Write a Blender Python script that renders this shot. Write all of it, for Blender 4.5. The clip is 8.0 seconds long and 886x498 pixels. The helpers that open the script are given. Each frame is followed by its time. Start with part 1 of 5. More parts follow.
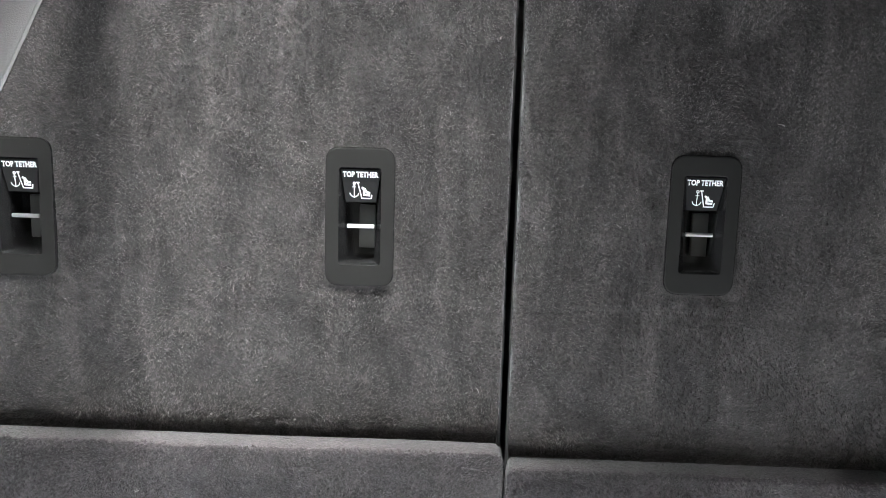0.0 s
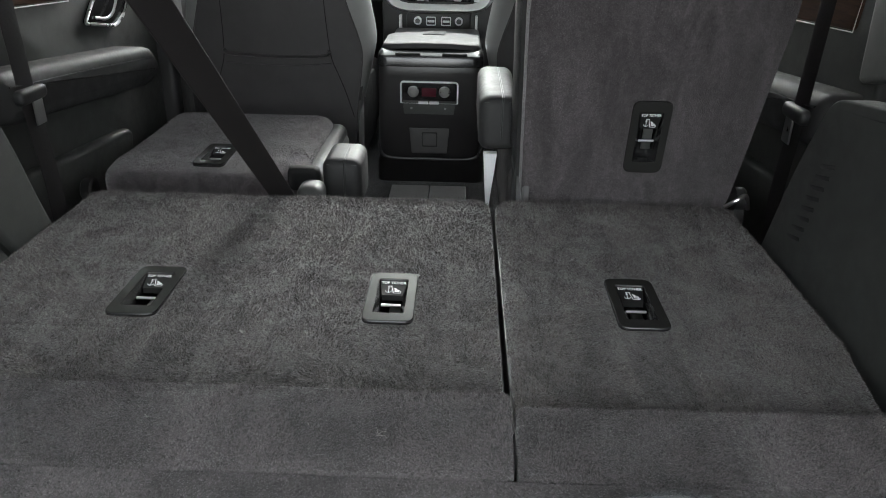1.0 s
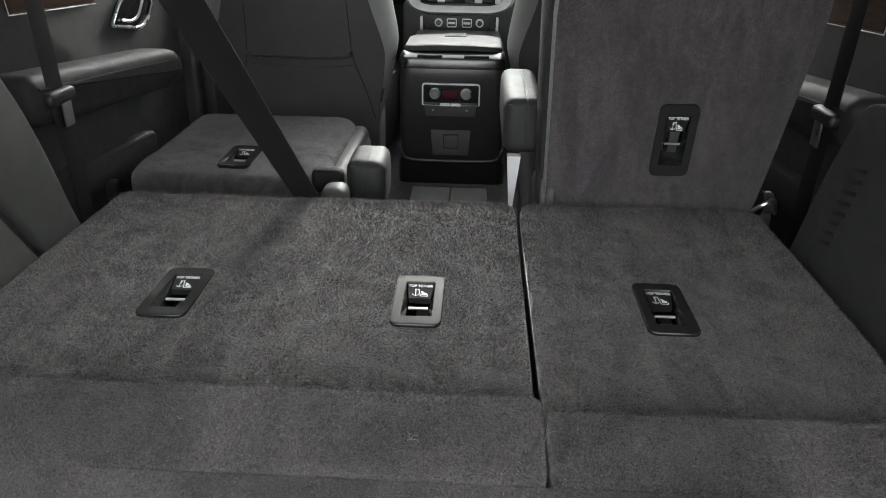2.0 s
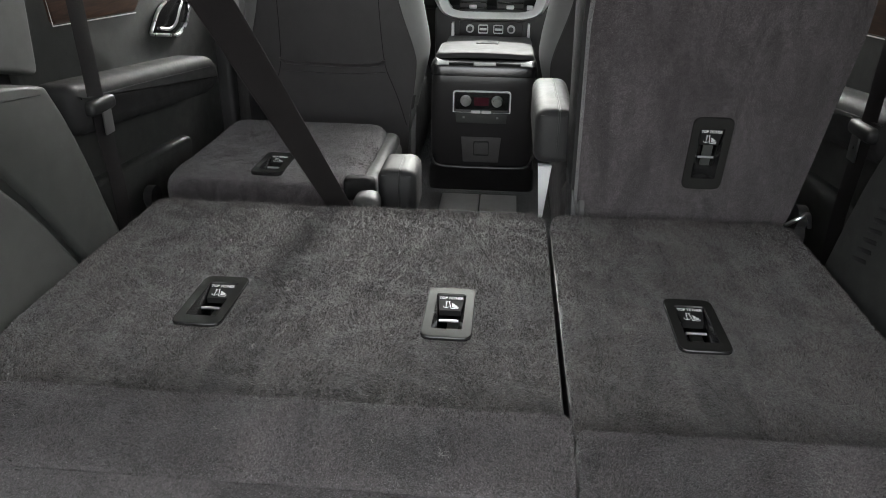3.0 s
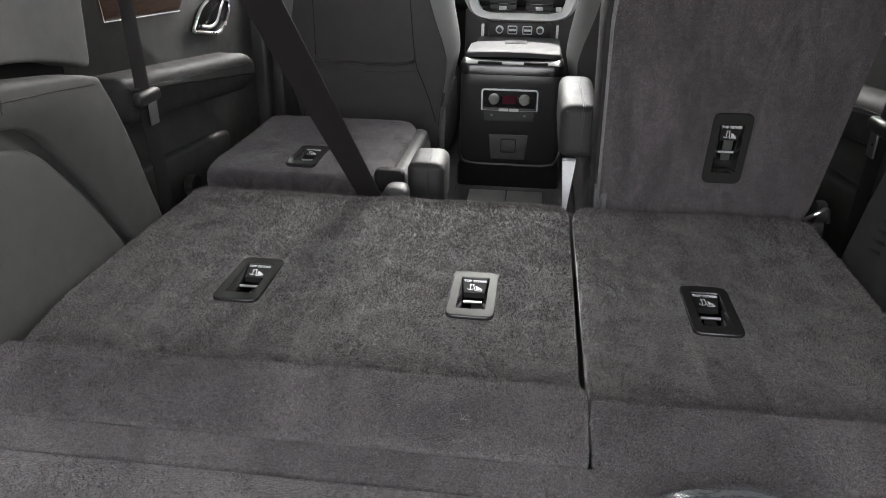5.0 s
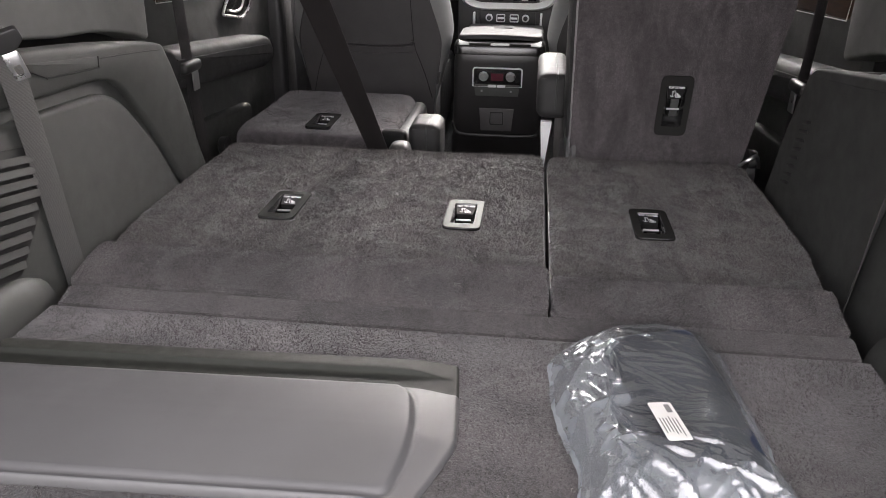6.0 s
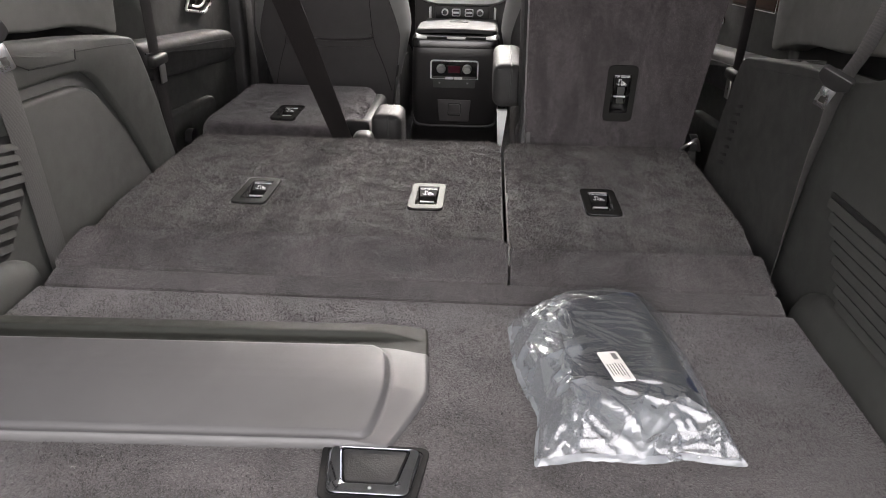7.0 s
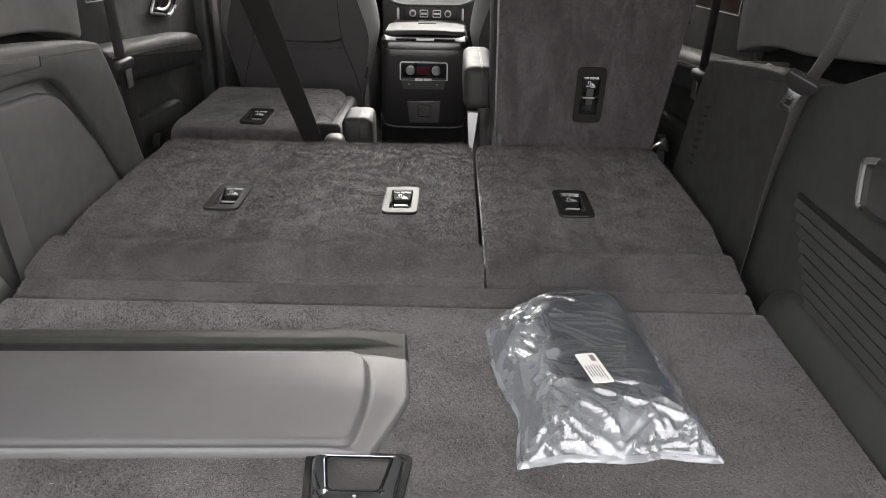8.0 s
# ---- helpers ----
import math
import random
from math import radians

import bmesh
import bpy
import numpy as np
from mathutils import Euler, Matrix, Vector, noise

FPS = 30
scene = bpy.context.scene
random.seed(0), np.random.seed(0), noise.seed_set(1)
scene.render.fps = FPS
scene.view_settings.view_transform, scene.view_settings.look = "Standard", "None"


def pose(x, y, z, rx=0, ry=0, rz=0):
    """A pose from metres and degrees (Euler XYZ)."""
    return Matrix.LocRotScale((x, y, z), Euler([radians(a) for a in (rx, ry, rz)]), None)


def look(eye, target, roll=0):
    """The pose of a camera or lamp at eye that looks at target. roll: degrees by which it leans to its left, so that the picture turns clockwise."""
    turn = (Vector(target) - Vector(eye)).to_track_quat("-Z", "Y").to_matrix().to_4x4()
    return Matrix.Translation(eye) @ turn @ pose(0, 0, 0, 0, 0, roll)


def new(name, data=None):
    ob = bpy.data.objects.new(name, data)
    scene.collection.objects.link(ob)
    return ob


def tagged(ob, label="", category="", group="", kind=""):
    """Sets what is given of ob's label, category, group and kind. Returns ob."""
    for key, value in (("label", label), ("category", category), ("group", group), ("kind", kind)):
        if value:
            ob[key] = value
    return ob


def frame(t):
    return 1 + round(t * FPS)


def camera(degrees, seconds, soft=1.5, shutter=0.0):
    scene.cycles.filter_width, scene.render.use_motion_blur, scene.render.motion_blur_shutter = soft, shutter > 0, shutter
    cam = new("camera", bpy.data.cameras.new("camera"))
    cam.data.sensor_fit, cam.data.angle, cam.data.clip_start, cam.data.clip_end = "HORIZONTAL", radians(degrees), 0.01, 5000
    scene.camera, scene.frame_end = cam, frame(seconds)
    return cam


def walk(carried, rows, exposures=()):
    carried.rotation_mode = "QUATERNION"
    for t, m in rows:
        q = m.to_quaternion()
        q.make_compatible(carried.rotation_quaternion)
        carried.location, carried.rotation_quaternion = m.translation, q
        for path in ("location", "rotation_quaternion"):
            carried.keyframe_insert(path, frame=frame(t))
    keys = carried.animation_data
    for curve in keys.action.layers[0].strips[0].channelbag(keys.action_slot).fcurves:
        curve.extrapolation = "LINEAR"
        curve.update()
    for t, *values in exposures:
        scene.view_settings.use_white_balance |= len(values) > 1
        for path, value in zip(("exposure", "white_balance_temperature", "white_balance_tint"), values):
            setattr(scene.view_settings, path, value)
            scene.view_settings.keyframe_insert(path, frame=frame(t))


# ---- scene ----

# ---------------- camera and walk ----------------
# x to the car's right, y towards its front, z up; z = 0 is the top of the folded third row
cam = camera(62.1, 8.0, soft=0.85)
PATH = [
    (1, (0.092, -0.937, 0.499), (0.053, 0.871, -0.356), 1.1),
    (1.5, (0.082, -0.936, 0.497), (0.03, 0.872, -0.357), 1.1),
    (3, (0.066, -0.935, 0.521), (-0.083, 0.867, -0.333), 0.7),
    (3.5, (0.072, -0.936, 0.527), (-0.106, 0.862, -0.33), 0.7),
    (4, (0.075, -0.935, 0.531), (-0.124, 0.861, -0.326), 0.6),
    (4.5, (0.066, -0.937, 0.525), (-0.158, 0.857, -0.33), 0.6),
    (5.8, (0.105, -1.234, 0.513), (-0.115, 0.573, -0.318), 0.6),
    (6, (0.11, -1.302, 0.517), (-0.1, 0.499, -0.327), 0.6),
    (6.5, (0.113, -1.383, 0.515), (-0.055, 0.42, -0.333), 0.8),
    (7, (0.108, -1.397, 0.526), (0.01, 0.41, -0.327), 0.9),
    (7.5, (0.101, -1.402, 0.532), (0.058, 0.406, -0.322), 1.1),
    (8, (0.096, -1.398, 0.536), (0.083, 0.41, -0.319), 1.1),
]
START = [
    (0, pose(0.098, 0.031, 0.728, -7.94, 1.2, 1.7)),
    (0.5, pose(0.0947, -0.3875, 0.8017, 21.3, 0.12, 2.38)),
    (0.75, pose(0.094, -0.68, 0.655, 45.5, 0.3, 1.9)),
]
EXPOSURES = [(0, 4.8, 6250, 10), (0.5, 4.13, 6150, 10), (1.0, 3.72, 6350, 7), (1.5, 3.72, 6450, 8), (3.0, 3.72, 6500, 9), (3.5, 3.78, 6500, 10), (4.5, 3.88, 6500, 11),
             (5.8, 3.87, 6700, 17), (6, 3.87, 6750, 18), (6.5, 3.85, 7000, 22), (7.0, 3.85, 6900, 17), (8, 3.8, 6850, 14)]
walk(cam, START + [(t, look(eye, target, roll)) for t, eye, target, roll in PATH], EXPOSURES)

# ---------------- world and sun ----------------
SUN_ELEVATION, SUN_AZIMUTH = 27.0, 6.0   # degrees; azimuth from the car's front towards its right
world = bpy.data.worlds.new("overcast_sky")
scene.world = world
world.use_nodes = True
wn = world.node_tree.nodes
sky = wn.new("ShaderNodeTexSky")
sky.sky_type = "NISHITA"
sky.sun_disc = False
sky.sun_elevation = radians(SUN_ELEVATION)
sky.sun_rotation = radians(SUN_AZIMUTH)
sky.air_density, sky.dust_density, sky.ozone_density = 1.0, 3.5, 0.6
grey = wn.new("ShaderNodeHueSaturation")
grey.inputs["Saturation"].default_value = 0.12
world.node_tree.links.new(sky.outputs[0], grey.inputs["Color"])
world.node_tree.links.new(grey.outputs[0], wn["Background"].inputs[0])
wn["Background"].inputs[1].default_value = 0.125
sun = new("sun", bpy.data.lights.new("sun", "SUN"))
sun.data.energy, sun.data.angle, sun.data.color = 0.10, radians(55), (1.0, 0.995, 0.985)
az, el = radians(SUN_AZIMUTH), radians(SUN_ELEVATION)
sun.matrix_world = look((0, 0, 5), (-math.sin(az) * math.cos(el), -math.cos(az) * math.cos(el), 5 - math.sin(el)))


# ---------------- materials ----------------
def material(name, color, rough=0.5, metal=0.0, spec=0.5):
    m = bpy.data.materials.new(name)
    m.use_nodes = True
    b = m.node_tree.nodes["Principled BSDF"]
    b.inputs["Base Color"].default_value = (*color, 1)
    b.inputs["Roughness"].default_value = rough
    b.inputs["Metallic"].default_value = metal
    b.inputs["Specular IOR Level"].default_value = spec
    return m


def node(m, kind, **inputs):
    n = m.node_tree.nodes.new(kind)
    for key, value in inputs.items():
        n.inputs[key.replace("_", " ")].default_value = value
    return n


def wire(m, a, b):
    m.node_tree.links.new(a, b)


def bsdf(m):
    return m.node_tree.nodes["Principled BSDF"]


def coords(m, scale=(1, 1, 1)):
    """Object coordinates in metres, stretched."""
    c = node(m, "ShaderNodeTexCoord")
    p = node(m, "ShaderNodeMapping")
    p.inputs["Scale"].default_value = scale
    wire(m, c.outputs["Object"], p.inputs["Vector"])
    return p.outputs["Vector"]


def noise_tex(m, vec, scale, detail=3.0, rough=0.55, distort=0.0):
    n = node(m, "ShaderNodeTexNoise", Scale=scale, Detail=detail, Roughness=rough, Distortion=distort)
    wire(m, vec, n.inputs["Vector"])
    return n.outputs["Fac"]


def remap(m, fac, a, b, lo, hi):
    r = node(m, "ShaderNodeMapRange")
    for i, v in zip((1, 2, 3, 4), (a, b, lo, hi)):
        r.inputs[i].default_value = v
    wire(m, fac, r.inputs[0])
    return r.outputs[0]


def times(m, a, b):
    x = node(m, "ShaderNodeMath")
    x.operation = "MULTIPLY"
    wire(m, a, x.inputs[0])
    wire(m, b, x.inputs[1])
    return x.outputs[0]


def tint(m, color, fac):
    """Base colour times a factor."""
    x = node(m, "ShaderNodeMix")
    x.data_type, x.blend_type = "RGBA", "MULTIPLY"
    x.inputs[0].default_value = 1.0
    x.inputs[6].default_value = (*color, 1)
    wire(m, fac, x.inputs[7])
    wire(m, x.outputs[2], bsdf(m).inputs["Base Color"])


def relief(m, fac, strength, distance):
    b = node(m, "ShaderNodeBump", Strength=strength, Distance=distance)
    wire(m, fac, b.inputs["Height"])
    wire(m, b.outputs[0], bsdf(m).inputs["Normal"])


def carpet(name, color, streaks, pile, low=0.6, high=1.42, brush=(0.68, 1.36)):
    m = material(name, color, 0.95, 0, 0.15)
    vec = coords(m)
    fine = noise_tex(m, vec, pile * 0.95, 3, 0.7)
    mid = noise_tex(m, vec, 110, 4, 0.65)
    brushed = noise_tex(m, coords(m, streaks), 7, 4, 0.55, 1.2)
    fac = times(m, remap(m, fine, 0.35, 0.67, low, high), remap(m, mid, 0.35, 0.65, 0.82, 1.18))
    fac = times(m, fac, remap(m, brushed, 0.35, 0.68, *brush))
    tint(m, color, fac)
    relief(m, fine, 0.9, 0.002)
    s = bsdf(m)
    s.inputs["Sheen Weight"].default_value = 0.35
    s.inputs["Sheen Roughness"].default_value = 0.5
    return m


def grained(name, color, rough, bump=0.25, scale=900, vary=0.12, spec=0.5):
    """Moulded plastic or leather with a fine grain and faint handling marks."""
    m = material(name, color, rough, 0, spec)
    vec = coords(m)
    v = node(m, "ShaderNodeTexVoronoi", Scale=scale)
    wire(m, vec, v.inputs["Vector"])
    relief(m, v.outputs["Distance"], bump, 0.0006)
    big = noise_tex(m, vec, 9, 4, 0.6)
    tint(m, color, remap(m, big, 0.3, 0.7, 1 - vary, 1 + vary))
    wire(m, remap(m, noise_tex(m, vec, 30, 5, 0.65), 0.3, 0.7, rough * 0.85, min(1, rough * 1.15)), bsdf(m).inputs["Roughness"])
    return m


SEAT_CARPET = carpet("plush_charcoal_carpet", (0.061, 0.057, 0.0545), (3.2, 1.0, 1), 370, 0.62, 1.4)
BACK_CARPET = carpet("charcoal_seatback_carpet", (0.057, 0.0505, 0.0525), (3.5, 3.5, 0.7), 520, 0.55, 1.45, (0.74, 1.28))
FLOOR_CARPET = carpet("grey_cargo_carpet", (0.066, 0.0605, 0.0605), (0.7, 0.7, 1), 440)
FRONT_CARPET = carpet("black_floor_carpet", (0.03, 0.03, 0.03), (1, 1, 1), 500)
TRIM = grained("dark_grey_moulded_plastic", (0.041, 0.043, 0.040), 0.47, 0.2, 1100, 0.12, 0.6)
TRIM_SMOOTH = grained("smooth_dark_plastic", (0.03, 0.03, 0.03), 0.42, 0.06, 900)
TRIM_BLACK = grained("black_plastic", (0.016, 0.016, 0.016), 0.45, 0.15, 900)
GLOSS = grained("glossy_black_plastic", (0.012, 0.012, 0.012), 0.2, 0.02, 300, 0.1, 0.6)
PLATE = grained("satin_charcoal_plastic", (0.022, 0.022, 0.021), 0.24, 0.01, 700, 0.05, 0.012)
LEATHER = grained("black_leather", (0.042, 0.040, 0.040), 0.5, 0.35, 500, 0.12, 0.4)
# black seat leather with a paler base: window light painted on the bolsters
BOLSTER_LIT = grained("lit_bolster_leather", (0.19, 0.19, 0.187), 0.42, 0.2, 500, 0.1, 0.6)
CONSOLE = grained("black_console_plastic", (0.017, 0.016, 0.016), 0.34, 0.08, 900)
LEATHER_LIGHT = grained("grey_leather", (0.075, 0.075, 0.074), 0.58, 0.35, 500)
PANEL_GREY = grained("satin_grey_panel_plastic", (0.096, 0.095, 0.096), 0.42, 0.12, 1300, 0.06)
# the grey panel plastic darkened: shade on the flange, put into its colour
PANEL_SHADED = grained("shaded_panel_plastic", (0.034, 0.036, 0.031), 0.68, 0.12, 1300, 0.06, 0.2)
LEATHER_MID = grained("dark_grey_stitched_leather", (0.048, 0.048, 0.048), 0.72, 0.35, 500, 0.05, 0.14)
TRIM_MID = grained("mid_grey_plastic", (0.07, 0.068, 0.067), 0.5, 0.12, 900)
LEATHER_DARK = grained("dark_door_leather", (0.024, 0.024, 0.024), 0.62, 0.35, 500, 0.12, 0.3)
NAVY = grained("navy_black_moulding", (0.018, 0.027, 0.055), 0.35, 0.1, 800)
CHROME = grained("polished_chrome", (0.5, 0.53, 0.58), 0.14, 0.01, 200, 0.05)
bsdf(CHROME).inputs["Metallic"].default_value = 1.0
SATIN = grained("satin_metal", (0.55, 0.55, 0.55), 0.3, 0.03, 400, 0.08)
bsdf(SATIN).inputs["Metallic"].default_value = 1.0
BRIGHT = grained("bright_plated_trim", (0.8, 0.81, 0.82), 0.28, 0.02, 300, 0.05)
bsdf(BRIGHT).inputs["Metallic"].default_value = 1.0
SILVER = grained("silver_painted_plastic", (0.66, 0.67, 0.67), 0.3, 0.03, 700, 0.06)
WHITE_INK = material("white_print", (0.9, 0.9, 0.9), 0.6)
LABEL_WHITE = material("white_paper_label", (0.78, 0.77, 0.75), 0.7)
BADGE = grained("matt_black_badge", (0.012, 0.012, 0.012), 0.75, 0.05, 600, 0.1, 0.15)
INK = material("grey_print", (0.16, 0.16, 0.16), 0.7)
HEADLINER = grained("light_grey_headliner", (0.56, 0.55, 0.52), 0.9, 0.2, 700)
PILLAR = grained("grey_pillar_trim", (0.13, 0.133, 0.125), 0.6, 0.15, 900)
CONCRETE = grained("grey_concrete", (0.3, 0.29, 0.28), 0.8, 0.3, 60)
PAINT = grained("dark_body_paint", (0.03, 0.03, 0.035), 0.25, 0.01, 200)
SCREEN = material("maroon_display", (0.03, 0.004, 0.008), 0.15)
bsdf(SCREEN).inputs["Emission Color"].default_value = (0.25, 0.02, 0.06, 1)
bsdf(SCREEN).inputs["Emission Strength"].default_value = 0.0025
DUCT = grained("light_grey_duct_plastic", (0.5, 0.5, 0.49), 0.55, 0.1, 900)
LINER = grained("grey_recess_plastic", (0.12, 0.12, 0.12), 0.5, 0.1, 900)
PALE = grained("pale_grey_plastic", (0.22, 0.225, 0.225), 0.5, 0.1, 900)


def webbing(name, color):
    """Belt webbing: narrow lengthwise ribs and a fine cross weave."""
    m = material(name, color, 0.5, 0, 0.5)
    vec = coords(m)
    fine = noise_tex(m, vec, 900, 2, 0.6)
    w = node(m, "ShaderNodeTexWave", Scale=170.0, Distortion=0.6, Detail=1.0)
    w.bands_direction = "Z"
    wire(m, vec, w.inputs["Vector"])
    tint(m, color, times(m, remap(m, fine, 0.3, 0.7, 0.7, 1.3), remap(m, w.outputs["Fac"], 0, 1, 0.7, 1.25)))
    relief(m, fine, 0.4, 0.0006)
    return m


WEBBING = webbing("woven_belt_webbing", (0.078, 0.077, 0.075))
WEBBING_DARK = webbing("black_belt_webbing", (0.011, 0.0095, 0.0098))


def wood_material():
    m = material("open_pore_wood", (0.06, 0.03, 0.018), 0.35)
    w = noise_tex(m, coords(m, (1, 2, 22)), 6, 5, 0.6, 0.6)
    tint(m, (0.06, 0.03, 0.018), remap(m, w, 0.3, 0.7, 0.4, 1.5))
    return m


WOOD = wood_material()


def film_material(name, cloudiness):
    """Thin plastic film: partly see-through, partly milky, with a gloss broken by fine creases."""
    m = bpy.data.materials.new(name)
    m.use_nodes = True
    t = m.node_tree
    t.nodes.remove(t.nodes["Principled BSDF"])
    clear = t.nodes.new("ShaderNodeBsdfTransparent")
    clear.inputs[0].default_value = (0.93, 0.94, 0.95, 1)
    vec = coords(m)
    fold = noise_tex(m, coords(m, (1.0, 2.6, 1.0)), 26, 2, 0.5, 0.8)
    ridge = node(m, "ShaderNodeMath")
    ridge.operation = "SUBTRACT"
    ridge.inputs[1].default_value = 0.5
    wire(m, fold, ridge.inputs[0])
    sharp = node(m, "ShaderNodeMath")
    sharp.operation = "ABSOLUTE"
    wire(m, ridge.outputs[0], sharp.inputs[0])
    b = node(m, "ShaderNodeBump", Strength=0.3, Distance=0.006)
    wire(m, sharp.outputs[0], b.inputs["Height"])
    gloss = t.nodes.new("ShaderNodeBsdfGlossy")
    gloss.inputs["Roughness"].default_value = 0.06
    wire(m, b.outputs[0], gloss.inputs["Normal"])
    milk = t.nodes.new("ShaderNodeBsdfTranslucent")
    milk.inputs[0].default_value = (0.76, 0.82, 0.88, 1)
    white = t.nodes.new("ShaderNodeBsdfDiffuse")
    white.inputs[0].default_value = (0.76, 0.82, 0.88, 1)
    wire(m, b.outputs[0], white.inputs["Normal"])
    cloud = t.nodes.new("ShaderNodeMixShader")
    cloud.inputs[0].default_value = 0.35
    wire(m, white.outputs[0], cloud.inputs[1])
    wire(m, milk.outputs[0], cloud.inputs[2])
    base = t.nodes.new("ShaderNodeMixShader")
    wire(m, remap(m, noise_tex(m, vec, 22, 3, 0.5), 0.3, 0.7, cloudiness * 0.7, cloudiness * 1.3), base.inputs[0])
    wire(m, clear.outputs[0], base.inputs[1])
    wire(m, cloud.outputs[0], base.inputs[2])
    fres = t.nodes.new("ShaderNodeFresnel")
    fres.inputs[0].default_value = 2.8
    wire(m, b.outputs[0], fres.inputs["Normal"])
    mix = t.nodes.new("ShaderNodeMixShader")
    wire(m, fres.outputs[0], mix.inputs[0])
    wire(m, base.outputs[0], mix.inputs[1])
    wire(m, gloss.outputs[0], mix.inputs[2])
    wire(m, mix.outputs[0], t.nodes["Material Output"].inputs[0])
    return m


FILM = film_material("clear_plastic_film", 0.14)
FILM_LOOSE = film_material("crumpled_plastic_film", 0.31)
FILM_EDGE = film_material("milky_film_edge", 0.4)


def glass_material(name, color):
    m = bpy.data.materials.new(name)
    m.use_nodes = True
    t = m.node_tree
    t.nodes.remove(t.nodes["Principled BSDF"])
    clear = t.nodes.new("ShaderNodeBsdfTransparent")
    clear.inputs[0].default_value = (*color, 1)
    gloss = t.nodes.new("ShaderNodeBsdfGlossy")
    gloss.inputs["Roughness"].default_value = 0.02
    fres = t.nodes.new("ShaderNodeFresnel")
    mix = t.nodes.new("ShaderNodeMixShader")
    t.links.new(fres.outputs[0], mix.inputs[0])
    t.links.new(clear.outputs[0], mix.inputs[1])
    t.links.new(gloss.outputs[0], mix.inputs[2])
    t.links.new(mix.outputs[0], t.nodes["Material Output"].inputs[0])
    return m


GLASS = glass_material("window_glass", (0.9, 0.93, 0.91))
PRIVACY = glass_material("privacy_glass", (0.11, 0.117, 0.114))


# ---------------- mesh helpers ----------------
def finish(name, bm, mat, smooth=True):
    bmesh.ops.recalc_face_normals(bm, faces=bm.faces)
    me = bpy.data.meshes.new(name)
    bm.to_mesh(me)
    bm.free()
    me.materials.append(mat)
    if smooth:
        me.polygons.foreach_set("use_smooth", [len(f.vertices) < 5 for f in me.polygons])
        me.set_sharp_from_angle(angle=radians(38 if smooth is True else smooth))
    return me


def part(name, bm, mat, parent, label="", smooth=True):
    """One mesh object under a thing or a part, in the thing's own coordinates."""
    ob = new(name, finish(name, bm, mat, smooth))
    ob.parent = parent
    if label:
        tagged(ob, label=label)
    return ob


def thing(name, at, label, category, group="", turn=(0, 0, 0), kind=""):
    ob = new(name)
    ob.empty_display_size = 0.05
    ob.matrix_world = pose(*at, *turn)
    return tagged(ob, label=label, category=category, group=group, kind=kind)


def solid(name, bm, mat, label, category, kind="", group=""):
    return tagged(new(name, finish(name, bm, mat)), label=label, category=category, group=group, kind=kind)


def box(bm, x0, x1, y0, y1, z0, z1, bevel=0.0, seg=2, m=None):
    r = bmesh.ops.create_cube(bm, size=1.0)
    vs = r["verts"]
    for v in vs:
        v.co = Vector((x0 + (v.co.x + 0.5) * (x1 - x0), y0 + (v.co.y + 0.5) * (y1 - y0), z0 + (v.co.z + 0.5) * (z1 - z0)))
    if bevel:
        es = {e for v in vs for e in v.link_edges}
        out = bmesh.ops.bevel(bm, geom=list(es), offset=bevel, segments=seg, affect="EDGES", profile=0.5)
        vs = list({v for f in out["faces"] for v in f.verts} | {v for v in vs if v.is_valid})
    if m is not None:
        for v in vs:
            v.co = m @ v.co
    return bm


def boxed(*a, **k):
    return box(bmesh.new(), *a, **k)


def rounded(points, r, seg=5):
    """A closed outline with rounded corners; r is one radius or one for each corner."""
    out, n = [], len(points)
    rs = r if isinstance(r, (list, tuple)) else [r] * n
    for i, p in enumerate(points):
        p, a, b = Vector(p), Vector(points[i - 1]), Vector(points[(i + 1) % n])
        da, db = (a - p).normalized(), (b - p).normalized()
        cut = min(rs[i], (a - p).length * 0.49, (b - p).length * 0.49)
        if cut < 1e-5:
            out.append(p)
            continue
        s, e = p + da * cut, p + db * cut
        for k in range(seg + 1):
            u = k / seg
            out.append(s * (1 - u) ** 2 + p * 2 * u * (1 - u) + e * u ** 2)
    return out


def rect(w, h, cx=0.0, cy=0.0):
    return [(cx - w / 2, cy - h / 2), (cx + w / 2, cy - h / 2), (cx + w / 2, cy + h / 2), (cx - w / 2, cy + h / 2)]


def rings(bm, loops, m=None, cap_first=True, cap_last=True, closed=True):
    """Joins outlines of equal length, each a list of 3D points, into a skin."""
    rows = [[bm.verts.new(m @ Vector(p) if m is not None else Vector(p)) for p in lp] for lp in loops]
    n = len(rows[0])
    for a, b in zip(rows, rows[1:]):
        for i in range(n if closed else n - 1):
            j = (i + 1) % n
            bm.faces.new((a[i], a[j], b[j], b[i]))
    if cap_first:
        bm.faces.new(rows[0])
    if cap_last:
        bm.faces.new(rows[-1])
    return bm


def inset(outline, d):
    """An outline drawn in by d, along its own normals."""
    pts = [Vector((p[0], p[1])) for p in outline]
    n = len(pts)
    turn = sum(a.x * b.y - b.x * a.y for a, b in zip(pts, pts[1:] + pts[:1]))
    out = []
    for i, p in enumerate(pts):
        e = pts[(i + 1) % n] - pts[i - 1]
        e = Vector((-e.y, e.x)).normalized() if e.length > 1e-9 else Vector((0, 0))
        out.append(p + e * (d if turn > 0 else -d))
    return out


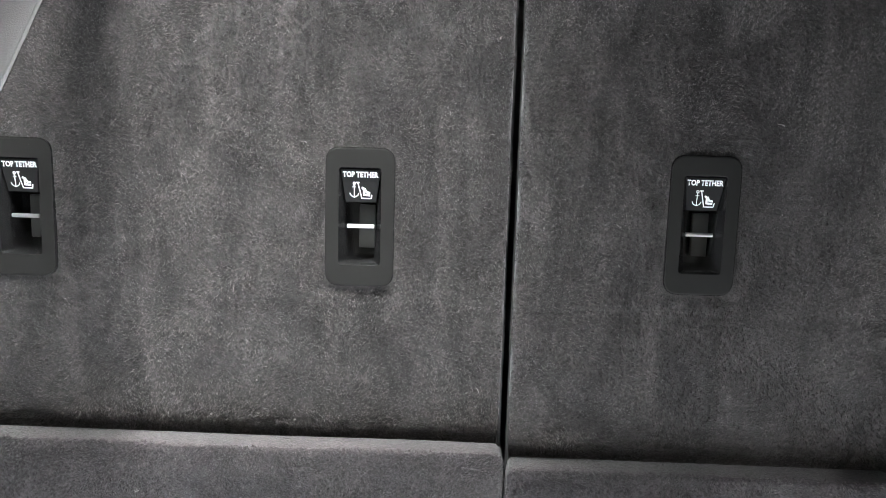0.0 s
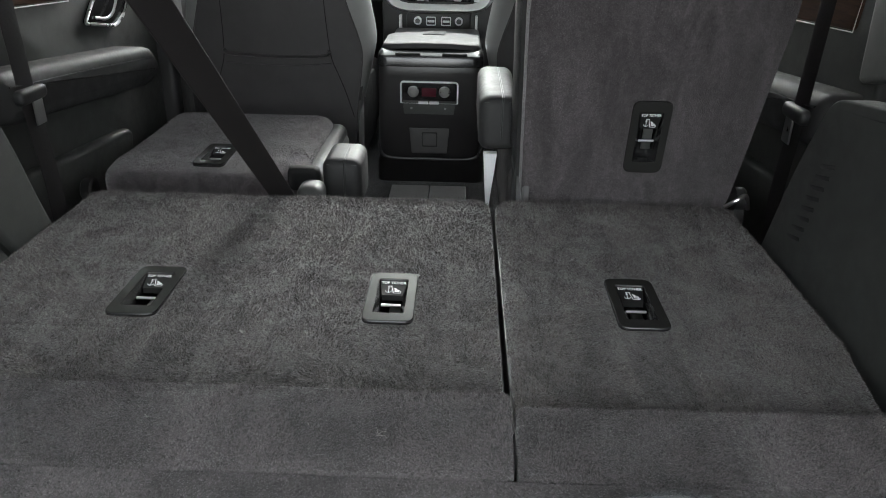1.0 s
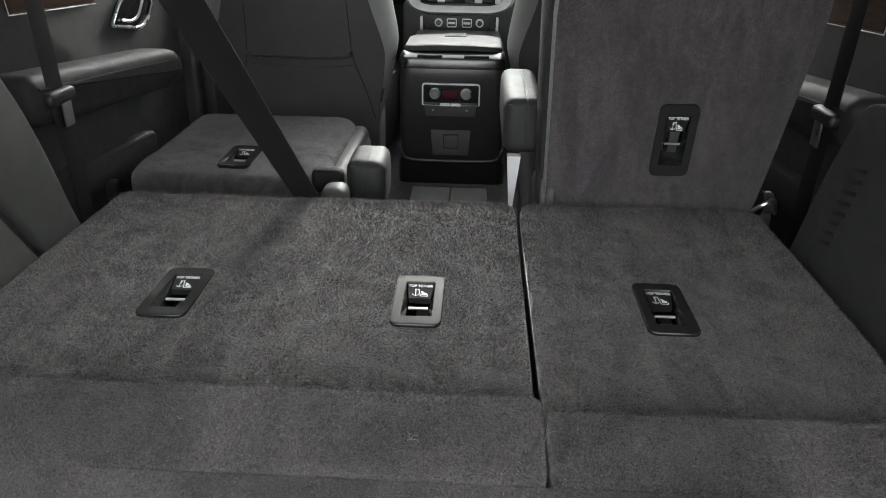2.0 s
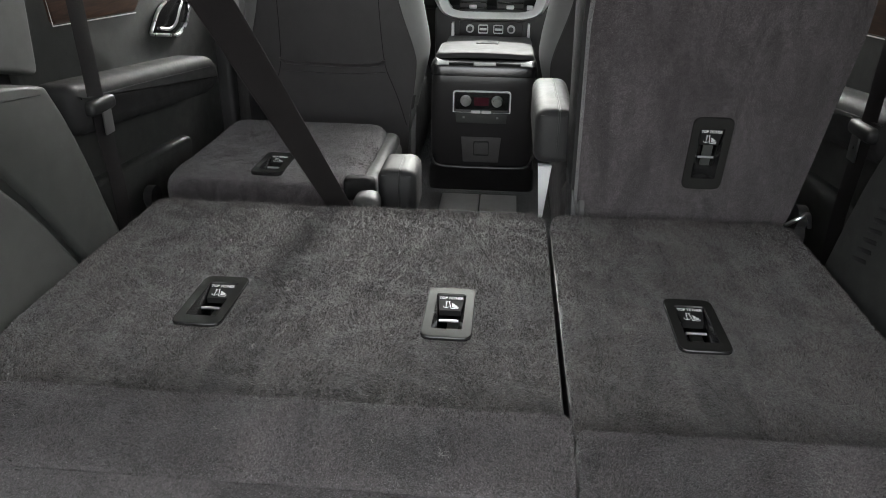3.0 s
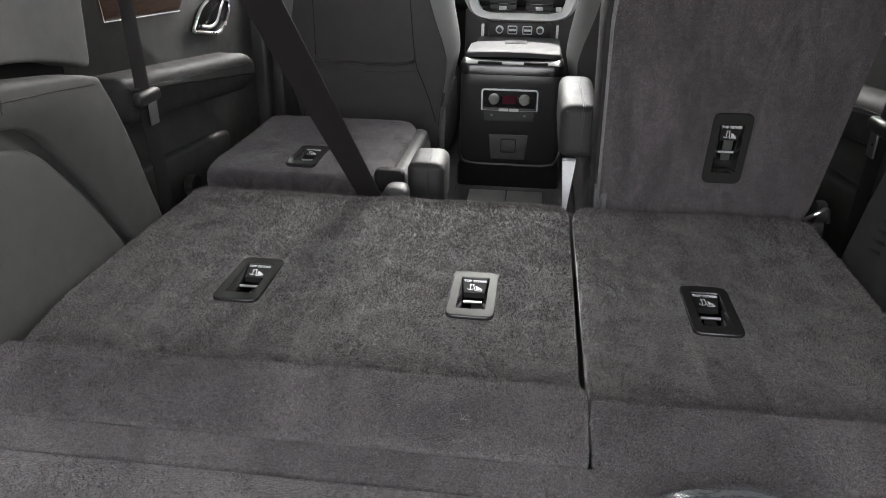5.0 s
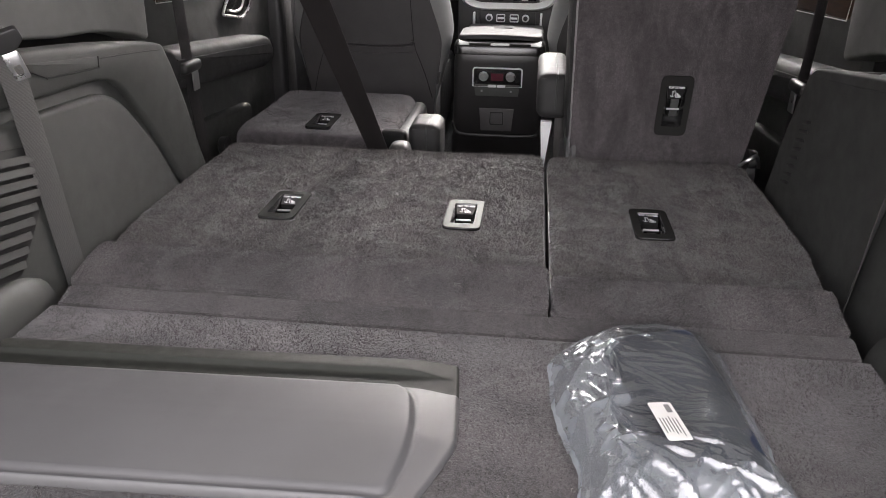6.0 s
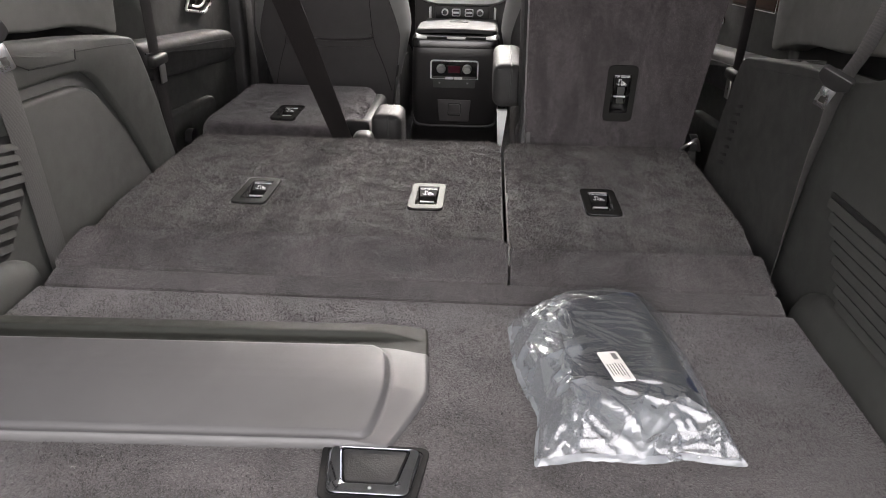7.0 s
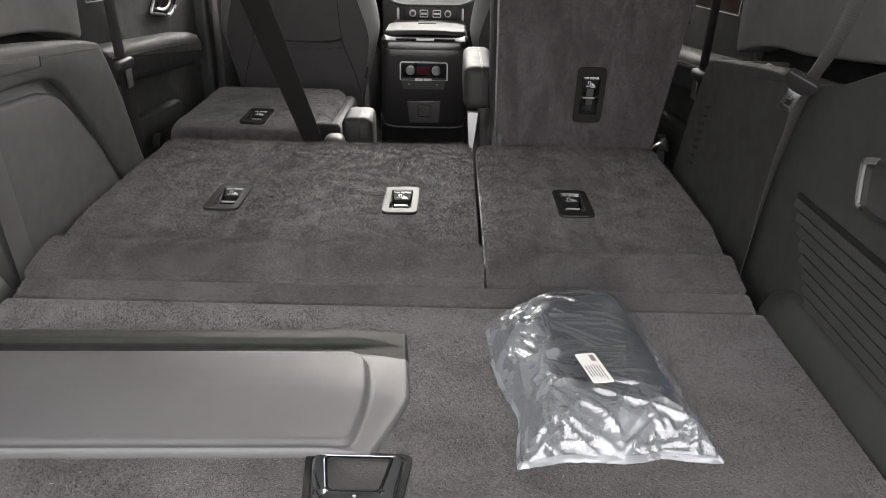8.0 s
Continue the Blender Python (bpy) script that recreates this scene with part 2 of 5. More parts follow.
def plate(bm, outline, z0, z1, edge=0.0, m=None):
    """A flat body from an outline, its upper edge rounded off by edge."""
    loops = [[(p[0], p[1], z0) for p in outline]]
    if edge:
        loops.append([(p[0], p[1], z1 - edge) for p in outline])
        for a in (30, 60, 90):
            d, up = edge * (1 - math.cos(radians(a))), edge * math.sin(radians(a))
            loops.append([(q.x, q.y, z1 - edge + up) for q in inset(outline, d)])
    else:
        loops.append([(p[0], p[1], z1) for p in outline])
    return rings(bm, loops, m)


def ring_plate(bm, outer, inner, z0, z1, m=None):
    """A flat frame between two outlines of equal length."""
    loops = [[(p[0], p[1], z) for p in o] for o, z in ((outer, z0), (outer, z1 - 0.0012), ([p + (q - p) * 0.08 for p, q in zip(outer, inner)], z1), (inner, z1), (inner, z0))]
    return rings(bm, loops, m, False, False)


def slab(bm, x0, x1, y0, y1, top, thick, edge=0.02, corner=0.04, nx=40, ny=40, warp=None, m=None):
    """A cushion-like slab: a gridded top z = top(x, y) whose rim falls off in a quarter circle, and sides."""
    w, h = x1 - x0, y1 - y0
    grid = []
    for j in range(ny + 1):
        row = []
        for i in range(nx + 1):
            x = x0 + w * (0.5 * i / nx + 0.25 - 0.25 * math.cos(math.pi * i / nx))
            y = y0 + h * (0.5 * j / ny + 0.25 - 0.25 * math.cos(math.pi * j / ny))
            cx, cy = min(max(x, x0 + corner), x1 - corner), min(max(y, y0 + corner), y1 - corner)
            u, v = (x - cx) / corner, (y - cy) / corner
            x, y = cx + corner * u * math.sqrt(max(0, 1 - v * v / 2)), cy + corner * v * math.sqrt(max(0, 1 - u * u / 2))
            far = math.hypot(x - cx, y - cy)
            d = corner - far if (u or v) else corner
            d = min(d, x - x0, x1 - x, y - y0, y1 - y) if not (u and v) else d
            z = top(x, y)
            if d < edge:
                z -= edge - math.sqrt(max(0.0, edge ** 2 - (edge - max(d, 0)) ** 2))
            p = Vector((x, y, z))
            if warp:
                p = Vector(warp(*p))
            row.append(bm.verts.new(m @ p if m is not None else p))
        grid.append(row)
    for j in range(ny):
        for i in range(nx):
            bm.faces.new((grid[j][i], grid[j][i + 1], grid[j + 1][i + 1], grid[j + 1][i]))
    rim = [grid[0][i] for i in range(nx)] + [grid[j][nx] for j in range(ny)] + [grid[ny][i] for i in range(nx, 0, -1)] + [grid[j][0] for j in range(ny, 0, -1)]
    down = (m.to_3x3() @ Vector((0, 0, -1))) if m is not None else Vector((0, 0, -1))
    low = [bm.verts.new(v.co + down * thick) for v in rim]
    n = len(rim)
    for i in range(n):
        j = (i + 1) % n
        bm.faces.new((rim[i], low[i], low[j], rim[j]))
    bm.faces.new(low)
    return bm


def tube(bm, pts, r, seg=10, closed=False, flat=1.0):
    """A round bar along points."""
    pts = [Vector(p) for p in pts]
    loops, n = [], len(pts)
    for i, p in enumerate(pts):
        d = ((pts[(i + 1) % n] if closed or i < n - 1 else p) - (pts[i - 1] if closed or i else p)).normalized()
        a = d.orthogonal() if abs(d.z) > 0.9 else d.cross(Vector((0, 0, 1)))
        a.normalize()
        b = d.cross(a)
        loops.append([p + a * r * math.cos(2 * math.pi * k / seg) + b * r * flat * math.sin(2 * math.pi * k / seg) for k in range(seg)])
    if closed:
        loops.append(loops[0])
        return rings(bm, loops, None, False, False)
    return rings(bm, loops)


def disc(bm, r, h, at, axis="y", seg=28, bevel=0.0015):
    """A knob-like turned body standing on at along an axis towards -y or +z."""
    loops = []
    for rr, hh in ((r, 0), (r, h - bevel), (r - bevel, h), (r * 0.55, h), (r * 0.5, h - bevel * 0.6)):
        lp = []
        for k in range(seg):
            a = 2 * math.pi * k / seg
            if axis == "y":
                lp.append((at[0] + rr * math.cos(a), at[1] - hh, at[2] + rr * math.sin(a)))
            else:
                lp.append((at[0] + rr * math.cos(a), at[1] + rr * math.sin(a), at[2] + hh))
        loops.append(lp)
    return rings(bm, loops)


def ribbon(bm, pts, across, width, thick=0.0014):
    """A flat strap along points; across is its width direction."""
    pts = [Vector(p) for p in pts]
    loops = []
    for i, p in enumerate(pts):
        d = (pts[min(i + 1, len(pts) - 1)] - pts[max(i - 1, 0)]).normalized()
        a = Vector(across(p) if callable(across) else across)
        a = (a - d * a.dot(d)).normalized()
        n = d.cross(a).normalized()
        h, q = width / 2, thick / 2
        loops.append([p + a * h + n * q * 0.3, p + a * (h - 0.002) + n * q, p - a * (h - 0.002) + n * q, p - a * h + n * q * 0.3,
                      p - a * h - n * q * 0.3, p - a * (h - 0.002) - n * q, p + a * (h - 0.002) - n * q, p + a * h - n * q * 0.3])
    return rings(bm, loops)


def blend(pts, steps=8):
    """A smooth line through points."""
    p = [Vector((*q, 0)) if len(q) == 2 else Vector(q) for q in pts]
    p = [p[0] * 2 - p[1]] + p + [p[-1] * 2 - p[-2]]
    out = []
    for i in range(1, len(p) - 2):
        for k in range(steps):
            u = k / steps
            a, b, c, d = p[i - 1:i + 3]
            out.append(0.5 * (2 * b + (c - a) * u + (2 * a - 5 * b + 4 * c - d) * u * u + (3 * b - a - 3 * c + d) * u ** 3))
    return out + [p[-2]]


def lettering(text, size):
    c = bpy.data.curves.new("letters", "FONT")
    c.body, c.size, c.align_x, c.align_y = text, size, "CENTER", "CENTER"
    c.resolution_u = 2
    c.offset = size * 0.035
    ob = bpy.data.objects.new("letters", c)
    me = bpy.data.meshes.new_from_object(ob)
    bpy.data.objects.remove(ob)
    bm = bmesh.new()
    bm.from_mesh(me)
    bpy.data.meshes.remove(me)
    return bm


def wobble(x, y, s, a):
    return a * noise.noise((x * s, y * s, 0.37))


def dent(x, y, spots):
    """How far a carpet is let in under its anchor plates."""
    for a, b in spots:
        if abs(x - a) < 0.027 and abs(y - b) < 0.062:
            return 0.036
    return 0.0


def pile_material(color, tuft, low=0.6, high=1.42, streaks=(0.7, 0.7, 1), brush=(0.68, 1.36)):
    """Single fibres that differ, gathered in lighter and darker tufts."""
    m = material("carpet_fibres", color, 0.9, 0, 0.2)
    g = node(m, "ShaderNodeNewGeometry")
    tufts = remap(m, noise_tex(m, coords(m), tuft * 0.95, 3, 0.7), 0.35, 0.67, low, high)
    brushed = remap(m, noise_tex(m, coords(m, streaks), 7, 4, 0.55, 1.2), 0.35, 0.68, *brush)
    tint(m, color, times(m, brushed, times(m, remap(m, g.outputs["Random Per Island"], 0, 1, 0.3, 1.85), tufts)))
    bsdf(m).inputs["Sheen Weight"].default_value = 0.3
    return m


PILE_SEAT = pile_material((0.075, 0.0685, 0.0655), 370, 0.62, 1.4, (3.2, 1.0, 1))
PILE_BACK = pile_material((0.064, 0.056, 0.0585), 520, 0.55, 1.45, (3.5, 3.5, 0.7), (0.74, 1.28))
PILE_FLOOR = pile_material((0.079, 0.0715, 0.0725), 440)


def pile(ob, mat, count, length, width, lay, axis, seed, spots=(), least=0.4, zone=None):
    """Short fibres that stand on the side of a carpet that faces axis, brushed this way and that."""
    me = ob.data
    me.calc_loop_triangles()
    n = len(me.vertices)
    co = np.empty(n * 3)
    me.vertices.foreach_get("co", co)
    co = co.reshape(-1, 3)
    tri = np.empty(len(me.loop_triangles) * 3, dtype=np.int32)
    me.loop_triangles.foreach_get("vertices", tri)
    t = co[tri.reshape(-1, 3)]
    nor = np.cross(t[:, 1] - t[:, 0], t[:, 2] - t[:, 0])
    area = np.linalg.norm(nor, axis=1)
    nor /= np.maximum(area, 1e-12)[:, None]
    axis = np.array(axis, dtype=float)
    area = area * (nor @ axis > least)
    if zone is not None:
        mid = t.mean(axis=1) + np.array(world_of(ob).translation)
        area = area * zone(mid[:, 0], mid[:, 1])
    rng = np.random.default_rng(seed)
    pick = rng.choice(len(t), count, p=area / area.sum())
    u, v = rng.random(count), rng.random(count)
    over = u + v > 1
    u[over], v[over] = 1 - u[over], 1 - v[over]
    a = t[pick]
    p = a[:, 0] + (a[:, 1] - a[:, 0]) * u[:, None] + (a[:, 2] - a[:, 0]) * v[:, None]
    nn = nor[pick]
    off = np.array(world_of(ob).translation)
    for x, y in spots:
        out = (np.abs(p[:, 0] + off[0] - x) > 0.036) | (np.abs(p[:, 1] + off[1] - y) > 0.071)
        p, nn = p[out], nn[out]
    k = len(p)
    s = np.cross(nn, rng.normal(size=(k, 3)))
    s /= np.linalg.norm(s, axis=1)[:, None]
    q = p
    swirl = 2.2 * np.sin(9 * q[:, 0] + 3 * np.sin(7 * q[:, 1] + 1.3 + seed)) + 1.6 * np.sin(17 * q[:, 1] + 5 * q[:, 2] + 2.5 * np.sin(13 * q[:, 0] + seed)) + 1.2 * np.sin(41 * q[:, 0] + 3 * np.sin(29 * q[:, 1]))
    e1 = np.cross(axis, (0.3, 0.9, 0.31)); e1 /= np.linalg.norm(e1)
    e2 = np.cross(axis, e1)
    lie = np.cos(swirl)[:, None] * e1 + np.sin(swirl)[:, None] * e2
    d = nn * (1 - lay) + lie * lay + s * 0.35
    d /= np.linalg.norm(d, axis=1)[:, None]
    w = np.cross(d, rng.normal(size=(k, 3)))
    w /= np.linalg.norm(w, axis=1)[:, None]
    ln = length * rng.uniform(0.5, 1.3, k)[:, None]
    base = p - nn * 0.0006
    vv = np.stack([base - w * width / 2, base + w * width / 2, base + d * ln], axis=1).reshape(-1, 3)
    mesh = bpy.data.meshes.new("carpet_nap")
    mesh.vertices.add(3 * k)
    mesh.vertices.foreach_set("co", vv.ravel())
    mesh.loops.add(3 * k)
    mesh.loops.foreach_set("vertex_index", np.arange(3 * k, dtype=np.int32))
    mesh.polygons.add(k)
    mesh.polygons.foreach_set("loop_start", np.arange(0, 3 * k, 3, dtype=np.int32))
    mesh.polygons.foreach_set("loop_total", np.full(k, 3, dtype=np.int32))
    mesh.update()
    mesh.materials.append(mat)
    o = new("carpet_nap", mesh)
    o.parent = ob
    return tagged(o, label="short brushed carpet fibres", kind="stuff")

# ==== PLACE ====


def world_of(ob):
    m = Matrix()
    while ob:
        m = ob.matrix_basis @ m
        ob = ob.parent
    return m


def fit_part(name, bm, mat, parent, label="", smooth=True):
    """A part whose mesh is given in the place's coordinates."""
    bm.transform(world_of(parent).inverted())
    return part(name, bm, mat, parent, label, smooth)


def mirror_x(bm):
    bm.transform(Matrix.Diagonal((-1, 1, 1, 1)))
    return bm


def prism_x(bm, outline, x0, x1, edge=0.0):
    """A body from an outline in y and z, from x0 to x1; the face at x1 has a rounded rim."""
    m = Matrix(((0, 0, 1, 0), (1, 0, 0, 0), (0, 1, 0, 0), (0, 0, 0, 1)))
    s = 1 if x1 > x0 else -1
    mm = Matrix.Translation((x0, 0, 0)) @ Matrix.Diagonal((s, 1, 1, 1)) @ m
    return plate(bm, outline, 0, abs(x1 - x0), edge, mm)


# ---------------- the car's shell ----------------
bm = bmesh.new()
box(bm, -60, 60, -60, 60, -0.95, -0.85)
solid("ground", bm, CONCRETE, "plain grey concrete ground under the car", "ground", "structure")
# added wall, out of view: it cuts the sky light from the car's left
bm = boxed(-3.4, -3.1, -9.0, 6.0, -0.85, 1.5)
solid("wall_light_block", bm, CONCRETE, "unseen plain wall added to block light from the left", "wall", "structure")

bm = boxed(-0.573, 0.575, -1.0, -0.4275, -0.06, -0.02, 0.004, 2)
fl = solid("floor", bm, FLOOR_CARPET, "grey carpeted cargo floor", "floor", "structure")
pile(fl, PILE_FLOOR, 210000, 0.0036, 0.0013, 0.45, (0, 0, 1), 5, [(0.004, -0.80), (0.002, -0.79)])

bm = boxed(-0.62, 0.62, -1.1, -1.002, -0.14, -0.018, 0.012, 3)
solid("sill", bm, TRIM_BLACK, "black plastic scuff plate at the tailgate sill", "sill", "structure")
bm = boxed(-0.95, 0.95, -1.3, -1.1, -0.5, -0.05, 0.04, 3)
solid("rear_bumper", bm, PAINT, "dark painted rear bumper under the open tailgate", "bumper", "structure")

bm = boxed(-0.80, 0.80, 0.2, 2.3, -0.32, -0.265, 0.0)
solid("floor_front", bm, FRONT_CARPET, "black carpeted floor before the second row", "floor", "structure")
bm = boxed(-0.80, 0.80, -1.1, 0.35, -0.34, -0.28, 0.0)
solid("underfloor", bm, TRIM_BLACK, "black floor pan under the third row", "floor", "structure")


def roof():
    bm = bmesh.new()
    prof = [(-1.05, 0.90), (-0.6, 0.95), (0.4, 0.99), (1.1, 0.98), (1.5, 0.93)]
    lo, hi = [], []
    for y, z in prof:
        lo.append([(x, y, z - 0.10 * (x / 0.8) ** 4) for x in np.linspace(-0.8, 0.8, 17)])
        hi.append([(x, y, z + 0.05 - 0.10 * (x / 0.8) ** 4) for x in np.linspace(-0.8, 0.8, 17)])
    a = [[bm.verts.new(p) for p in r] for r in lo]
    b = [[bm.verts.new(p) for p in r] for r in hi]
    for g in (a, b):
        for r, q in zip(g, g[1:]):
            for i in range(16):
                bm.faces.new((r[i], r[i + 1], q[i + 1], q[i]))
    for r, q in ((a[0], b[0]), (a[-1], b[-1]), ([r[0] for r in a], [r[0] for r in b]), ([r[-1] for r in a], [r[-1] for r in b])):
        for i in range(len(r) - 1):
            bm.faces.new((r[i], r[i + 1], q[i + 1], q[i]))
    return solid("ceiling", bm, HEADLINER, "light grey fabric headliner under the roof", "ceiling", "structure")


roof()


def side_shell(s, name):
    """The body side above the sills: a lower wall, pillars and three window openings, with glass."""
    x0, x1 = 0.78, 0.84
    bm = bmesh.new()
    lo = 0.42
    box(bm, x0, x1, -1.08, 2.3, -0.4, lo)
    for y0, y1 in ((-1.08, -0.92), (0.12, 0.34), (1.08, 1.24), (2.05, 2.3)):
        box(bm, x0 - 0.02, x1, y0, y1, lo, 0.9)
    if s < 0:
        mirror_x(bm)
    solid("wall_" + name, bm, TRIM_BLACK, "dark inner body side with window openings", "wall", "structure")
    for k, (y0, y1) in enumerate(((-0.92, 0.12), (0.34, 1.08), (1.24, 2.05))):
        bm = boxed(x0 + 0.02, x0 + 0.026, y0, y1, lo, 0.88)
        if s < 0:
            mirror_x(bm)
        g = solid("window_%s_%d" % (name, k + 1), bm, PRIVACY if k < 2 else GLASS, "dark tinted privacy glass" if k < 2 else "clear front door glass", "window", "structure")
        g.visible_shadow = False


side_shell(1, "right")
side_shell(-1, "left")

bm = bmesh.new()
rings(bm, [[(-0.76, 1.49, 0.915), (0.76, 1.49, 0.915), (0.76, 1.49, 0.921), (-0.76, 1.49, 0.921)], [(-0.76, 2.36, 0.40), (0.76, 2.36, 0.40), (0.76, 2.36, 0.406), (-0.76, 2.36, 0.406)]])
w = solid("windshield", bm, GLASS, "raked clear windshield glass", "window", "structure")
w.visible_shadow = False
bm = boxed(-0.84, 0.84, 2.3, 2.36, -0.4, 0.40)
solid("wall_front", bm, TRIM_BLACK, "black bulkhead behind the dashboard", "wall", "structure")


# ---------------- tether anchors ----------------
def strokes(bm, lines, w, z):
    for ln in lines:
        for a, b in zip(ln, ln[1:]):
            a, b = Vector(a), Vector(b)
            d = (b - a).normalized()
            n = Vector((-d.y, d.x)) * w / 2
            a, b = a - d * w * 0.3, b + d * w * 0.3
            bm.faces.new([bm.verts.new((p.x, p.y, z)) for p in (a - n, b - n, b + n, a + n)])
    return bm


def arc(cx, cy, r, a0, a1, n=8):
    return [(cx + r * math.cos(radians(a0 + (a1 - a0) * k / n)), cy + r * math.sin(radians(a0 + (a1 - a0) * k / n))) for k in range(n + 1)]


def tether_anchor(parent, m, label):
    outer = rounded(rect(0.069, 0.139), 0.015, 6)
    inner = rounded(rect(0.042, 0.097, 0, 0.001), 0.004, 6)
    well = rounded([(-0.0135, -0.045), (0.0135, -0.045), (0.0195, 0.047), (-0.0195, 0.047)], 0.002, 6)
    bm = bmesh.new()

    def lp(o, z, k=0.0):
        return [(p.x * (1 - k), p.y * (1 - k), z) for p in o]
    rings(bm, [lp(outer, 0.0031, 0.012), lp(outer, 0.0036, 0.034), lp(inner, 0.0036, -0.01), lp(inner, 0.0030)], None, False, False)
    ob = part("tether_anchor", bm, PLATE, parent, label, 16)
    part("plate_edge", rings(bmesh.new(), [lp(outer, -0.006), lp(outer, 0.0018), lp(outer, 0.0031, 0.012)], None, False, False), GLOSS, ob, "glossy plate edge", 16)
    part("well", rings(bmesh.new(), [lp(inner, 0.0030), lp(well, -0.006), lp(well, -0.03)], None, False, True), GLOSS, ob, "glossy black well", 16)
    ob.matrix_basis = world_of(parent).inverted() @ m
    bm = bmesh.new()
    rings(bm, [[(-0.0198, 0.0475, 0.0005), (0.0198, 0.0475, 0.0005), (0.0148, 0.015, -0.0045), (-0.0148, 0.015, -0.0045)],
               [(-0.0198, 0.0475, -0.004), (0.0198, 0.0475, -0.004), (0.0148, 0.0145, -0.013), (-0.0148, 0.0145, -0.013)]])
    badge = part("badge", bm, BADGE, ob, "black badge with white print")
    tilt = Matrix.Translation((0, 0.031, -0.0017)) @ Matrix.Rotation(math.atan2(0.005, 0.0325), 4, "X")
    bm = lettering("TOP TETHER", 0.0066)
    bm.transform(tilt @ Matrix.Translation((0, 0.0115, 0.0005)) @ Matrix.Diagonal((0.92, 1.15, 1, 1)))
    part("lettering", bm, WHITE_INK, ob, "white printed words", False)
    bm = bmesh.new()
    strokes(bm, [[(-0.0062, 0.0045), (-0.0062, -0.0085)], [(-0.0078, 0.0022), (-0.0046, 0.0022)], arc(-0.0062, -0.0035, 0.0044, 190, 350), arc(-0.0062, 0.0058, 0.0012, 0, 360)], 0.0009, 0)
    strokes(bm, [[(-0.0025, 0.0062), (0.0012, -0.0092), (0.0105, -0.0092), (0.0112, -0.0055)], [(-0.004, 0.0068), (-0.001, 0.0068)]], 0.0011, 0)
    strokes(bm, [[(0.0018, 0.0015), (0.0035, 0.0), (0.0035, -0.0055), (0.0088, -0.006)], [(0.004, 0.0005), (0.0062, -0.003), (0.009, -0.0035)]], 0.0022, 0)
    bm.transform(tilt @ Matrix.Translation((0, -0.003, 0.0005)))
    part("pictogram", bm, WHITE_INK, ob, "white printed anchor and seat sign", False)
    bm = bmesh.new()
    tube(bm, [(-0.0135, -0.0095, -0.007), (0.0135, -0.0095, -0.007)], 0.0021, 10)
    part("anchor_bar", bm, SATIN, ob, "bare metal anchor bar")
    bm = boxed(-0.003, 0.0132, -0.033, 0.011, -0.026, -0.02, 0.001)
    part("latch_tab", bm, TRIM, ob, "grey plastic tab in the well")
    return ob


